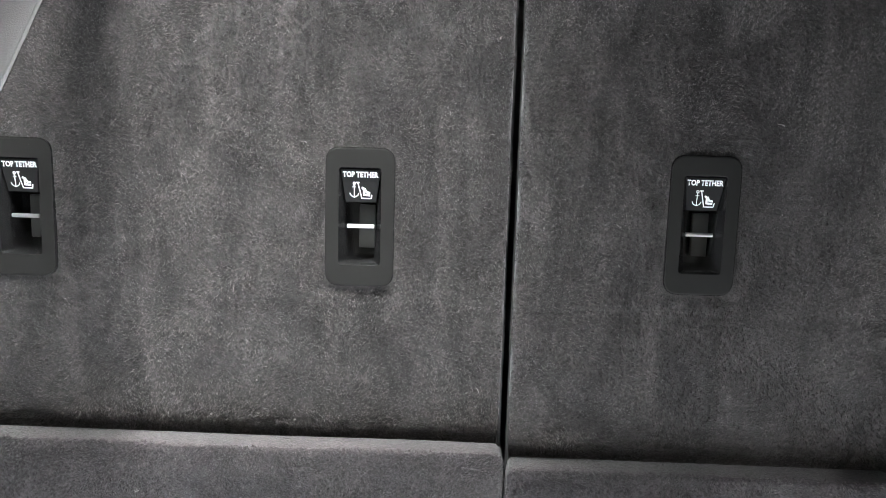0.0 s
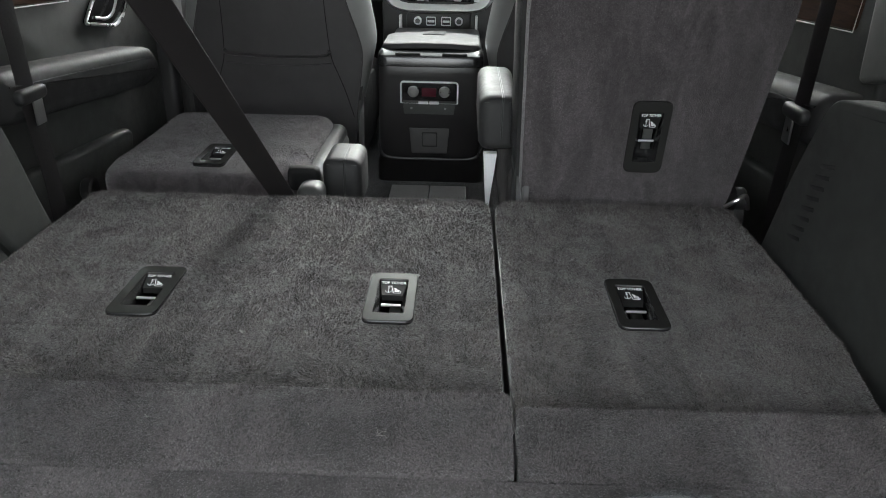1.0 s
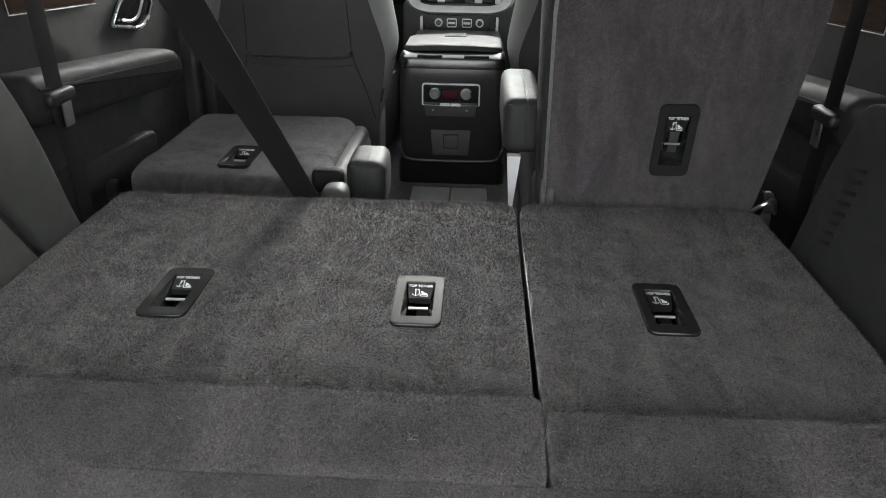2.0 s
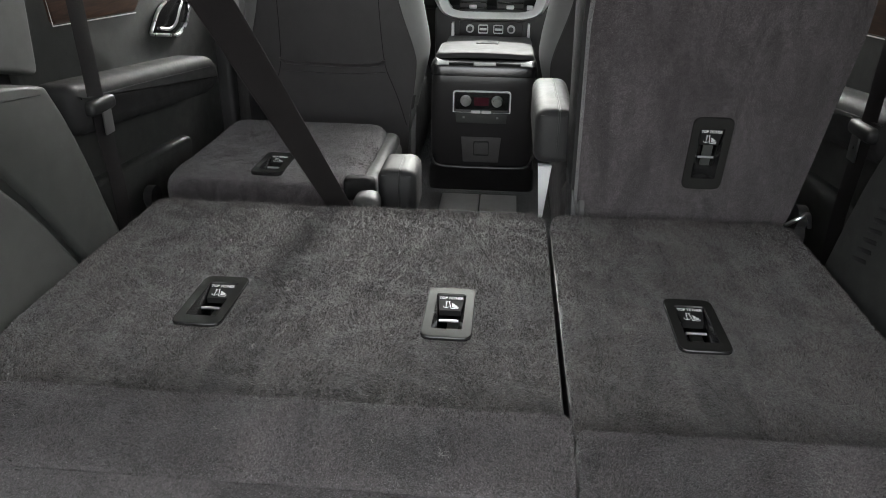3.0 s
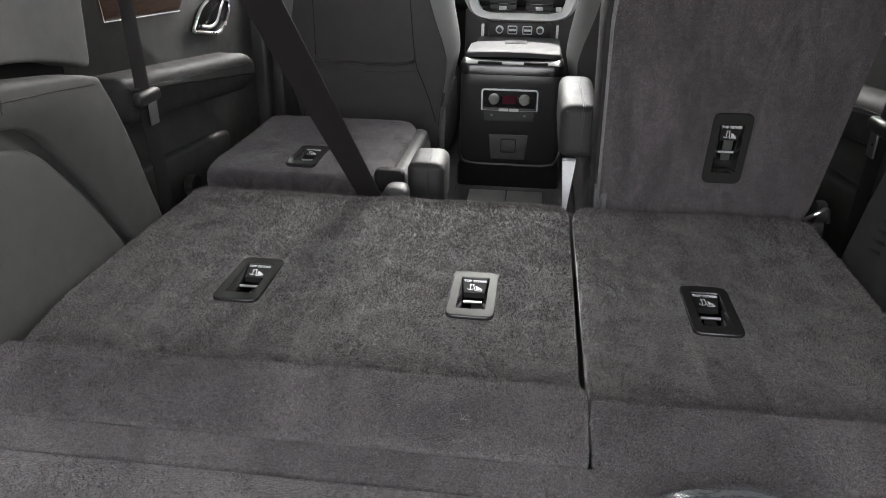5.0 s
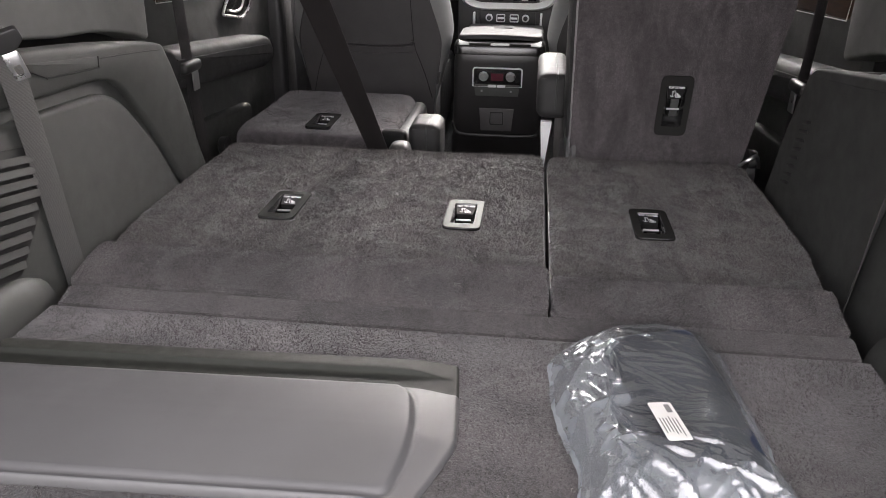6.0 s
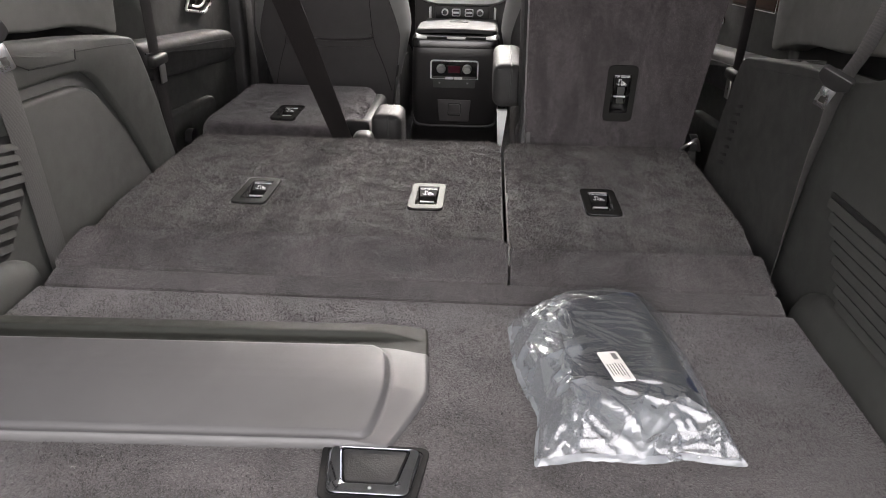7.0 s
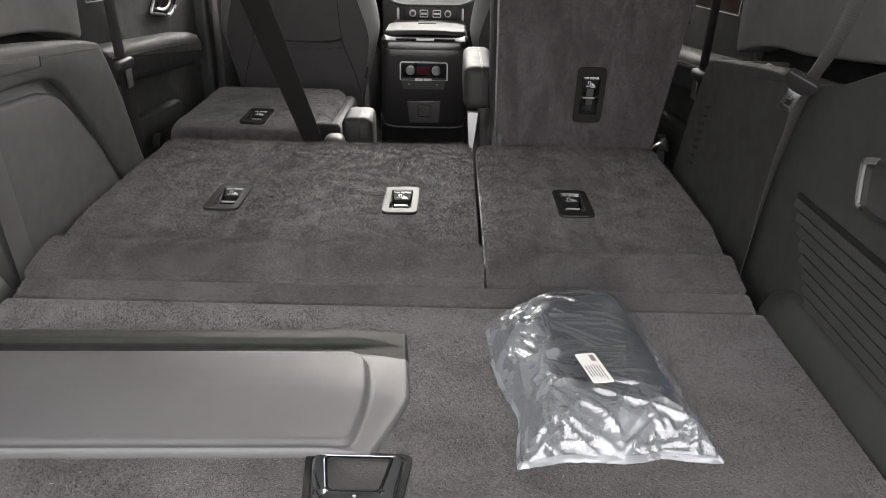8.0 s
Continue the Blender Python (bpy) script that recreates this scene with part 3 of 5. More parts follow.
# ---------------- third row, folded ----------------
def third_row(x0, x1, edge_y, label, anchors, seed):
    base = thing("third_row_seat", ((x0 + x1) / 2, 0.03, -0.10), label, "car seat", "folded third row seats")

    def top(x, y):
        z = 0.004 * math.cos((y - 0.1) * 4.0) - 0.004
        if y < -0.125:
            z -= 0.007 * min(1, (-0.125 - y) / 0.14) ** 1.3
        z -= 0.0014 * math.exp(-((y + 0.133) / 0.0035) ** 2)
        z -= 0.0105 * math.exp(-max(0.0, y - edge_y - 0.006) ** 2 / 0.008 ** 2)
        return z + wobble(x + seed, y, 9, 0.0022) + wobble(x, y + seed, 35, 0.0008) - dent(x, y, anchors)
    outer = x0 if abs(x0) > abs(x1) else x1

    def narrow(x, y, z):
        k = max(0.0, -0.125 - y) * 0.10 * max(0.0, 1 - abs(x - outer) / 0.2)
        return (x - math.copysign(k, outer), y, z)
    bm = slab(bmesh.new(), x0, x1, -0.345, 0.338, top, 0.085, 0.007, 0.036, int(170 * (x1 - x0) / 0.74), 135, narrow)
    back = fit_part("seat_back", bm, SEAT_CARPET, base, "charcoal plush carpeted seat back")
    pile(back, PILE_SEAT, int(310000 * (x1 - x0)), 0.0042, 0.0012, 0.45, (0, 0, 1), 3 + int(seed), anchors)
    pile(back, PILE_SEAT, int(9000 * (x1 - x0)), 0.011, 0.0005, 0.8, (0, 0, 1), 31 + int(seed), anchors, 0.1)

    # longer fuzz on the front edge, and a ruffled tuft by the split
    pile(back, PILE_SEAT, int(9000 * (x1 - x0)), 0.010, 0.0005, 0.5, (0, 0, 1), 41 + int(seed), (), 0.02, lambda x, y: y > 0.30)
    if x0 > 0:
        pile(back, PILE_SEAT, 900, 0.016, 0.0006, 0.85, (0, 0, 1), 47, (), 0.3, lambda x, y: (x - 0.205) ** 2 + (y - 0.075) ** 2 < 0.035 ** 2)

    def flap(x, y):
        z = (0.0170 if x0 < 0 else 0.0140) - 0.0200 * max(0.0, (-0.30 - y) / 0.086) ** 1.2
        z -= 0.0016 * math.exp(-((y + 0.3835) / 0.002) ** 2)
        return z + wobble(x + seed, y, 7, 0.002)
    bm = slab(bmesh.new(), x0 + (0.022 if x0 < -0.3 else 0.0), x1 - (0.025 if x1 > 0.3 else -0.0045), -0.386, edge_y, flap, 0.03, 0.0035, 0.010, 90, 60)
    fl = fit_part("carpet_flap", bm, FLOOR_CARPET, base, "grey carpeted hinge flap with a worn edge")
    pile(fl, PILE_FLOOR, int(110000 * (x1 - x0)), 0.0036, 0.0013, 0.45, (0, 0, 1), 9, (), 0.2)
    fit_part("frame", boxed(x0 + 0.03, x1 - 0.03, -0.22, 0.28, -0.28, -0.08, 0.02), TRIM_BLACK, base)
    # thin black strip added on the inner side, so the split looks shaded
    inner = x1 if x0 < 0 else x0
    fit_part("gap_shade", boxed(inner - 0.0015, inner + 0.0015, -0.308, 0.30, -0.09, -0.014, 0.0005), TRIM_BLACK, base, "black strip added as shade in the split between the seats")
    for x, y in anchors:
        tether_anchor(base, Matrix.Translation((x, y, -0.0012)), "satin charcoal tether anchor plate")
    return base


third_row(-0.591, 0.1495, -0.279, "folded charcoal carpeted third row bench with two anchor plates", [(-0.339, -0.042), (0.002, -0.042)], 0.0)
third_row(0.159, 0.588, -0.295, "folded charcoal carpeted single third row seat with one plate", [(0.341, -0.040)], 4.0)


def hinge_mat():
    def top(x, y):
        return -0.0070 - 0.0128 * ((-0.386 - y) / 0.04) + wobble(x, y, 6, 0.0012)
    bm = slab(bmesh.new(), -0.566, 0.566, -0.4265, -0.3865, top, 0.025, 0.003, 0.006, 90, 12)
    strip = solid("carpet_strip", bm, FLOOR_CARPET, "grey carpet strip between seat flaps and cargo floor", "carpet", "structure")
    pile(strip, PILE_FLOOR, 14000, 0.0034, 0.0013, 0.45, (0, 0, 1), 15, (), 0.2)
    return strip


hinge_mat()


# ---------------- rear side trim ----------------
def side_trim(s):
    base = thing("rear_side_trim", (s * 0.66, -0.4, -0.06), "dark grey moulded side trim with vent slots, cup holder and belt" if s > 0 else
                 "dark grey moulded side trim with raised panel, vent slots and cup holder", "car trim", "rear side trims")
    flip = (lambda b: mirror_x(b)) if s < 0 else (lambda b: b)
    out = rounded([(-1.04, -0.07), (0.225, -0.07), (0.198, 0.0), (0.143, 0.15), (0.082, 0.264), (-0.20, 0.303), (-0.40, 0.330 if s < 0 else 0.315), (-0.62, 0.405), (-1.04, 0.44)],
                  [0.02, 0.02, 0.05, 0.1, 0.03, 0.06, 0.06, 0.06, 0.02], 5)
    bm = prism_x(bmesh.new(), out, 0.645, 0.616 if s < 0 else 0.603, 0.004)
    fit_part("body", flip(bm), TRIM, base)
    nose = rounded([(0.02, -0.07), (0.222, -0.07), (0.195, 0.0), (0.140, 0.15), (0.080, 0.262), (0.02, 0.271)], [0.0, 0.02, 0.05, 0.1, 0.03, 0.0], 5)
    fit_part("front_return", flip(prism_x(bmesh.new(), nose, 0.735, 0.640, 0.002)), TRIM, base)
    # lower edge moulding by the floor
    bm = bmesh.new()
    run = blend([(-1.03, 0.0), (-0.75, 0.004), (-0.50, 0.006), (-0.44, 0.0), (-0.40, -0.02)], 6)
    rings(bm, [[(0.618, p.x, p.y + 0.03), (0.602, p.x, p.y + 0.026), (0.592, p.x, p.y + 0.020), (0.581, p.x, p.y - 0.002), (0.577, p.x, p.y - 0.03), (0.618, p.x, p.y - 0.03)] for p in run])
    fit_part("lower_moulding", flip(bm), TRIM, base)
    # raised lower panel
    if s < 0:
        out = rounded([(-0.99, 0.0), (-0.99, 0.235), (-0.62, 0.238), (-0.36, 0.238), (-0.115, 0.226), (0.0, 0.10), (0.105, -0.06), (-0.99, -0.06)], [0.02, 0.02, 0.3, 0.1, 0.06, 0.05, 0.005, 0.005], 7)
        bm = prism_x(bmesh.new(), out, 0.617, 0.602, 0.010)
        fit_part("raised_panel", flip(bm), TRIM, base)
        crease = blend([(-1.0, 0.262), (-0.62, 0.260), (-0.36, 0.256), (-0.16, 0.249), (-0.10, 0.232), (-0.05, 0.183), (0.014, 0.104), (0.07, 0.02), (0.118, -0.05)], 8)
        crest = blend([(-1.0, 0.445), (-0.66, 0.42), (-0.42, 0.343), (-0.12, 0.305), (0.060, 0.277), (0.100, 0.248), (0.150, 0.145), (0.188, 0.04), (0.225, -0.05)], 8)
        bm = bmesh.new()
        secs = []
        for a, b in zip(crease, crest):
            a, b = Vector((a.x, a.y)), Vector((b.x, b.y))
            d = (b - a).normalized()
            secs.append([(0.617, a.x, a.y), (0.609, a.x, a.y), (0.604, a.x + d.x * 0.003, a.y + d.y * 0.003), (0.602, a.x + d.x * 0.008, a.y + d.y * 0.008),
                         (0.602, b.x - d.x * 0.014, b.y - d.y * 0.014), (0.6035, b.x - d.x * 0.007, b.y - d.y * 0.007), (0.608, b.x - d.x * 0.002, b.y - d.y * 0.002), (0.615, b.x, b.y), (0.640, b.x, b.y)])
        rings(bm, secs)
        fit_part("upper_panel", flip(bm), TRIM, base)
    # ledge with cup holder
    bm = boxed(0.64, 0.76, -0.62, 0.03, 0.18, 0.240, 0.003)
    bm.transform(Matrix.Translation((0, 0, 0.019)) @ Matrix.Rotation(radians(-4.5), 4, "X"))
    fit_part("ledge_tray", flip(bm), BADGE, base, "matt black tray")
    for y in (-0.02, -0.12):
        bm = bmesh.new()
        loops = []
        for r, z in ((0.031, 0.275), (0.031, 0.294), (0.029, 0.297), (0.027, 0.293), (0.025, 0.278)):
            loops.append([(0.684 + r * math.cos(a), y + r * math.sin(a), z - 0.030 - 0.08 * (y + 0.02)) for a in np.linspace(0, 2 * math.pi, 28, endpoint=False)])
        rings(bm, loops)
        fit_part("cup_holder", flip(bm), GLOSS, base, "round cup holder")
    lid = [(-0.352, 0.312), (-0.285, 0.281), (-0.152, 0.271), (-0.147, 0.288)]
    out = rounded(lid, 0.006, 4)
    bm = prism_x(bmesh.new(), out, 0.61, 0.6004 if s < 0 else 0.6015, 0.0008)
    if s < 0:
        fit_part("storage_lid", flip(bm), TRIM, base)
    bm = boxed(0.656, 0.668, -0.085, -0.055, 0.242, 0.284, 0.004)
    fit_part("cup_divider", flip(bm), PALE, base, "bright cup holder divider")
    # vent slots
    for k in range(9):
        z, y1 = (0.152 - 0.0164 * k, -0.402 - 0.0125 * k) if s > 0 else (0.182 - 0.0173 * k, -0.364 - 0.013 * max(0, k - 3))
        tip = Matrix.Translation((0.5998, y1, z)) @ Matrix.Rotation(radians(0 if s > 0 else -10), 4, "X")
        bm = boxed(-0.5, 0.5, -1.0, 0.0, -0.5, 0.5)
        bm.transform(tip @ Matrix.Rotation(radians(14), 4, "Y") @ Matrix.Diagonal((0.009, y1 + 0.74, 0.0126 if s > 0 else 0.0108, 1)))
        fit_part("vent_slat", flip(bm), TRIM, base)
        bm = boxed(-0.0013, 0.0022, -0.088, -0.084, -0.012, 0.006, 0.0, 2, tip)
        fit_part("vent_web", flip(bm), TRIM, base)
    hole = [(-0.388, 0.166), (-0.505, 0.010), (-0.745, 0.010), (-0.745, 0.166)] if s > 0 else [(-0.352, 0.198), (-0.352, 0.12), (-0.435, 0.028), (-0.745, 0.085), (-0.745, 0.268)]
    bm = prism_x(bmesh.new(), rounded(hole, 0.012, 4), 0.63, 0.6005, 0.001)
    fit_part("vent_backing", flip(bm), TRIM_BLACK, base)
    # grab recess
    o = rounded([(-0.535, 0.266), (-0.546, 0.200), (-0.70, 0.205), (-0.70, 0.288)], 0.014, 5)
    c = sum(o, Vector((0, 0))) / len(o)
    inn = [c + (p - c) * 0.82 for p in o]
    bm = bmesh.new()
    rings(bm, [[(x, p.x, p.y) for p in q] for q, x in ((o, 0.612), (o, 0.598), (inn, 0.596), (inn, 0.604))], None, False, True)
    fit_part("grab_recess", flip(bm), TRIM_SMOOTH, base, "smooth rimmed grab recess")
    bm = bmesh.new()
    tube(bm, blend([(0.600, -0.566, 0.268), (0.597, -0.550, 0.264), (0.597, -0.544, 0.255), (0.597, -0.551, 0.214), (0.599, -0.558, 0.208)], 6), 0.0048, 8)
    fit_part("recess_liner", flip(bm), LINER, base, "pale rim of the grab recess")
    # seams of the storage lid and ledge
    seams = [[(0.6035, -0.30, 0.300), (0.6035, -0.10, 0.272), (0.604, 0.07, 0.252)]]
    if s < 0:
        seams = [[(0.600, -0.353, 0.311), (0.600, -0.292, 0.2835), (0.600, -0.276, 0.2795), (0.600, -0.157, 0.2705), (0.600, -0.150, 0.274), (0.600, -0.1465, 0.288)],
                 [(0.6012, -0.145, 0.2840), (0.6012, -0.03, 0.2735), (0.6025, 0.066, 0.2625)]]
    for line in seams:
        bm = bmesh.new()
        tube(bm, blend(line, 5), 0.0011, 6)
        fit_part("seam", flip(bm), TRIM_BLACK, base)
    # slot vents by the front edge
    for k in range(8 if s > 0 else 0):
        y, z = 0.052 + 0.007 * k, 0.174 - 0.0185 * k
        tip = Matrix.Translation((0.603, y, z)) @ Matrix.Rotation(radians(-14), 4, "X")
        fit_part("slot", flip(boxed(-0.0008, 0.006, -0.021, 0.021, -0.0035, 0.0035, 0.0015, 2, tip)), TRIM_BLACK, base)
    return base


side_trim(-1)
side_trim(1)


def quarter_panel(s):
    out = rounded([(-1.02, 0.44), (-0.62, 0.40), (-0.40, 0.345), (-0.083, 0.303), (0.03, 0.297), (0.10, 0.287), (0.18, 0.268), (0.228, 0.250), (0.238, 0.38), (0.16, 0.90), (-0.02, 0.90), (0.05, 0.50),
                   (-0.88, 0.50), (-0.94, 0.88), (-1.04, 0.88)], 0.02, 4)
    bm = prism_x(bmesh.new(), out, 0.775, 0.705, 0.008)
    if s < 0:
        mirror_x(bm)
    return solid("quarter_trim", bm, PILLAR, "grey rear quarter trim round the side window", "car trim", "structure")


quarter_panel(-1)
quarter_panel(1)


# ---------------- belts ----------------
def rear_belt(s):
    base = thing("rear_seat_belt", (s * 0.58, -0.29, 0.0), "dark woven seat belt with a metal tongue, hanging beside the trim", "seat belt", "rear seat belts")
    flip = (lambda b: mirror_x(b)) if s < 0 else (lambda b: b)
    if s > 0:
        pts = blend([(0.655, -0.49, 0.86), (0.600, -0.425, 0.43), (0.586, -0.380, 0.317), (0.588, -0.355, 0.26), (0.592, -0.318, 0.16), (0.598, -0.268, -0.03)], 10)
    else:
        pts = blend([(0.655, -0.49, 0.86), (0.602, -0.405, 0.42), (0.592, -0.376, 0.325), (0.594, -0.356, 0.221), (0.596, -0.341, 0.126), (0.597, -0.325, -0.009), (0.597, -0.318, -0.05)], 10)

    def across(q):
        if s < 0:
            return (-0.09, 1.0, 0.0)
        a = radians(38 + 10 * max(0.0, min(1.0, (0.32 - q.z) / 0.06)) + 17 * max(0.0, min(1.0, (0.22 - q.z) / 0.2)))
        return (math.cos(a), math.sin(a), 0.0)
    bm = ribbon(bmesh.new(), pts, across, 0.047, 0.0016)
    fit_part("webbing", flip(bm), WEBBING, base, "woven webbing")
    M = (Matrix.Translation((0.566, -0.400, 0.322)) @ Matrix.Rotation(radians(38), 4, "X") if s > 0 else Matrix.Translation((0.574, -0.398, 0.352)) @ Matrix.Rotation(radians(26), 4, "X")) @ Matrix.Rotation(radians(50), 4, "Z")
    bm = bmesh.new()
    mm = M @ Matrix.Scale(0.64 if s > 0 else 0.68, 4) @ Matrix(((0, 0, -1, 0), (1, 0, 0, 0), (0, 1, 0, 0), (0, 0, 0, 1)))
    plate(bm, rounded([(-0.034, 0.022), (-0.036, -0.004), (-0.014, -0.022), (0.014, -0.022), (0.036, -0.004), (0.034, 0.022)], 0.008, 4), -0.006, 0.008, 0.003, mm)
    fit_part("tongue_cover", flip(bm), TRIM_BLACK, base, "dark plastic tongue cover")
    bm = bmesh.new()
    o = rounded([(-0.012, -0.018), (0.012, -0.018), (0.011, -0.066), (-0.011, -0.066)], 0.004, 4)
    i = rounded([(-0.0055, -0.040), (0.0055, -0.040), (0.0055, -0.056), (-0.0055, -0.056)], 0.002, 4)
    ring_plate(bm, o, i, 0.001, 0.0035, mm @ Matrix.Scale(1.25 if s > 0 else 1.3, 4))
    fit_part("tongue", flip(bm), BRIGHT, base, "bright metal tongue")
    return base


rear_belt(-1)
rear_belt(1)


def centre_belt():
    base = thing("centre_seat_belt", (-0.239, 0.36, -0.03), "dark seat belt stretched from the roof down behind the folded bench", "seat belt", "rear seat belts")
    pts = blend([(-0.2395, 0.400, -0.055), (-0.239, 0.338, 0.0), (-0.2335, -0.05, 0.318), (-0.229, -0.36, 0.57), (-0.225, -0.62, 0.80), (-0.222, -0.80, 0.945)], 8)
    bm = ribbon(bmesh.new(), pts, (1, 0, 0), 0.048, 0.0018)
    fit_part("webbing", bm, WEBBING_DARK, base, "woven webbing")
    for x in (-0.0225, 0.0225):
        bm = ribbon(bmesh.new(), [p + Vector((x, 0, 0)) for p in pts], (1, 0, 0), 0.0042, 0.0026)
        fit_part("selvedge", bm, WEBBING_DARK, base)
    return base


centre_belt()


def pillar_belt(s):
    base = thing("pillar_seat_belt", (s * 0.67, 0.34, 0.0), "dark woven seat belt hanging on the pillar with its tongue", "seat belt", "pillar seat belts")
    flip = (lambda b: mirror_x(b)) if s < 0 else (lambda b: b)
    bm = ribbon(bmesh.new(), blend([(0.715, 0.33, 0.85), (0.693, 0.345, 0.45), (0.682, 0.345, 0.17), (0.68, 0.36, 0.0), (0.69, 0.37, -0.18)], 8), (0.1, -1.0, 0.0), 0.045)
    fit_part("webbing", flip(bm), WEBBING_DARK, base, "woven webbing")
    bm = boxed(0.668, 0.702, 0.306, 0.392, 0.160, 0.187, 0.010, 3)
    fit_part("tongue_cover", flip(bm), TRIM_BLACK, base, "black plastic tongue cover")
    bm = boxed(0.672, 0.676, 0.342, 0.372, 0.118, 0.166, 0.001)
    fit_part("tongue", flip(bm), SATIN, base, "bright metal tongue")
    return base


pillar_belt(-1)
pillar_belt(1)


# ---------------- second row ----------------
LEAN = Matrix(((1, 0, 0, 0), (0, -0.163, -0.987, 0.361), (0, 0.987, -0.163, 0), (0, 0, 0, 1)))


def armrest(parent, x0, x1, y0, y1, z0, z1):
    bm = boxed(x0, x1, y0, y1, z0, z1, 0.022, 5)
    a = fit_part("armrest", bm, LEATHER_DARK, parent, "stitched leather armrest")
    xm = x0 + (x1 - x0) * 0.58
    for dx in (-0.0016, 0.0016):
        bm = bmesh.new()
        tube(bm, blend([(xm + dx, y1 - 0.03, z1 + 0.0003), (xm + dx, y0 + 0.022, z1 + 0.0003), (xm + dx, y0 + 0.0065, z1 - 0.0065), (xm + dx, y0 - 0.0003, z1 - 0.022), (xm + dx, y0 - 0.0003, z0 + 0.025)], 6), 0.0007, 6)
        fit_part("seam", bm, TRIM_BLACK, a)
    bm = bmesh.new()
    tube(bm, [(x0 + 0.01, y0 + 0.004, z1 - 0.012), (x1 - 0.01, y0 + 0.004, z1 - 0.012)], 0.0012, 6)
    fit_part("seam", bm, TRIM_BLACK, a)
    return a


def upright_seat():
    base = thing("second_row_seat", (0.42, 0.55, -0.265), "upright second row captain's seat with charcoal carpeted back", "car seat", "second row seats")

    def taper(x, y, z):
        c, h = 0.4025 + 0.033 * y, 0.196 + 0.0625 * y
        if y > 0.34:
            h = 0.2172 - 0.10 * (y - 0.34) ** 1.5
        return (c + h * x, y, z)

    def top(x, y):
        return wobble(x * 0.2, y, 9, 0.003) - 0.006 * x ** 4 - dent(0.4025 + 0.033 * y + (0.196 + 0.0625 * y) * x, y, [(0.4235, 0.1275)])
    bm = slab(bmesh.new(), -1, 1, -0.03, 0.64, top, 0.045, 0.012, 0.05, 90, 110, taper, LEAN)
    cb = fit_part("carpet_back", bm, BACK_CARPET, base, "charcoal brushed carpet back")
    pile(cb, PILE_BACK, 90000, 0.0026, 0.0010, 0.6, (0, -0.987, -0.163), 21, (), 0.3)
    bm = slab(bmesh.new(), -1.06, 1.06, 0.0, 0.66, lambda x, y: -0.048, 0.08, 0.02, 0.06, 40, 40, taper, LEAN)
    fit_part("backrest", bm, LEATHER_DARK, base, "black leather backrest")
    bm = slab(bmesh.new(), 0.19, 0.64, 0.47, 0.98, lambda x, y: 0.02 - 0.03 * (y < 0.5), 0.14, 0.04, 0.05, 24, 24)
    fit_part("cushion", bm, LEATHER, base, "black leather cushion")
    fit_part("pedestal", boxed(0.22, 0.60, 0.50, 0.92, -0.265, -0.11, 0.01), TRIM_BLACK, base)
    armrest(base, 0.127, 0.206, 0.478, 0.79, 0.048, 0.158)
    # hinge cover on the inner side
    bm = bmesh.new()
    disc(bm, 0.032, 0.012, (0, 0, 0), "z", 28, 0.004)
    bm.transform(Matrix.Translation((0.222, 0.385, 0.0)) @ Matrix.Rotation(radians(-90), 4, "Y"))
    fit_part("hinge_cover", bm, LEATHER_LIGHT, base, "pale round hinge cover")
    bm = prism_x(bmesh.new(), rounded([(0.36, -0.10), (0.56, -0.10), (0.56, 0.02), (0.42, 0.05)], 0.02, 4), 0.215, 0.20, 0.004)
    fit_part("side_shield", bm, TRIM_BLACK, base)
    bm = bmesh.new()
    rings(bm, [[(0.150, 0.52, -0.11), (0.153, 0.52, -0.11), (0.153, 0.53, -0.11), (0.150, 0.53, -0.11)],
               [(0.140, 0.52, 0.03), (0.168, 0.52, 0.03), (0.168, 0.54, 0.03), (0.140, 0.54, 0.03)]])
    fit_part("pivot_bracket", bm, SILVER, base, "bright tapered armrest bracket")
    # hinge works on the outer side
    for k, (y, z, r) in enumerate(((0.365, 0.005, 0.022), (0.375, -0.03, 0.03))):
        bm = bmesh.new()
        disc(bm, r, 0.02, (0, 0, 0), "z", 20, 0.003)
        bm.transform(Matrix.Translation((0.605, y, z)) @ Matrix.Rotation(radians(90), 4, "Y"))
        fit_part("hinge_disc", bm, TRIM_BLACK, base)
    bm = bmesh.new()
    tube(bm, blend([(0.585, 0.345, -0.005), (0.60, 0.335, 0.012), (0.618, 0.34, 0.02), (0.63, 0.35, -0.01)], 5), 0.004, 8)
    fit_part("release_wire", bm, SATIN, base, "small metal release wire")
    m = LEAN @ Matrix.Translation((0.4235, 0.1275, 0.001))
    tether_anchor(base, m, "satin charcoal tether anchor plate")
    return base


upright_seat()


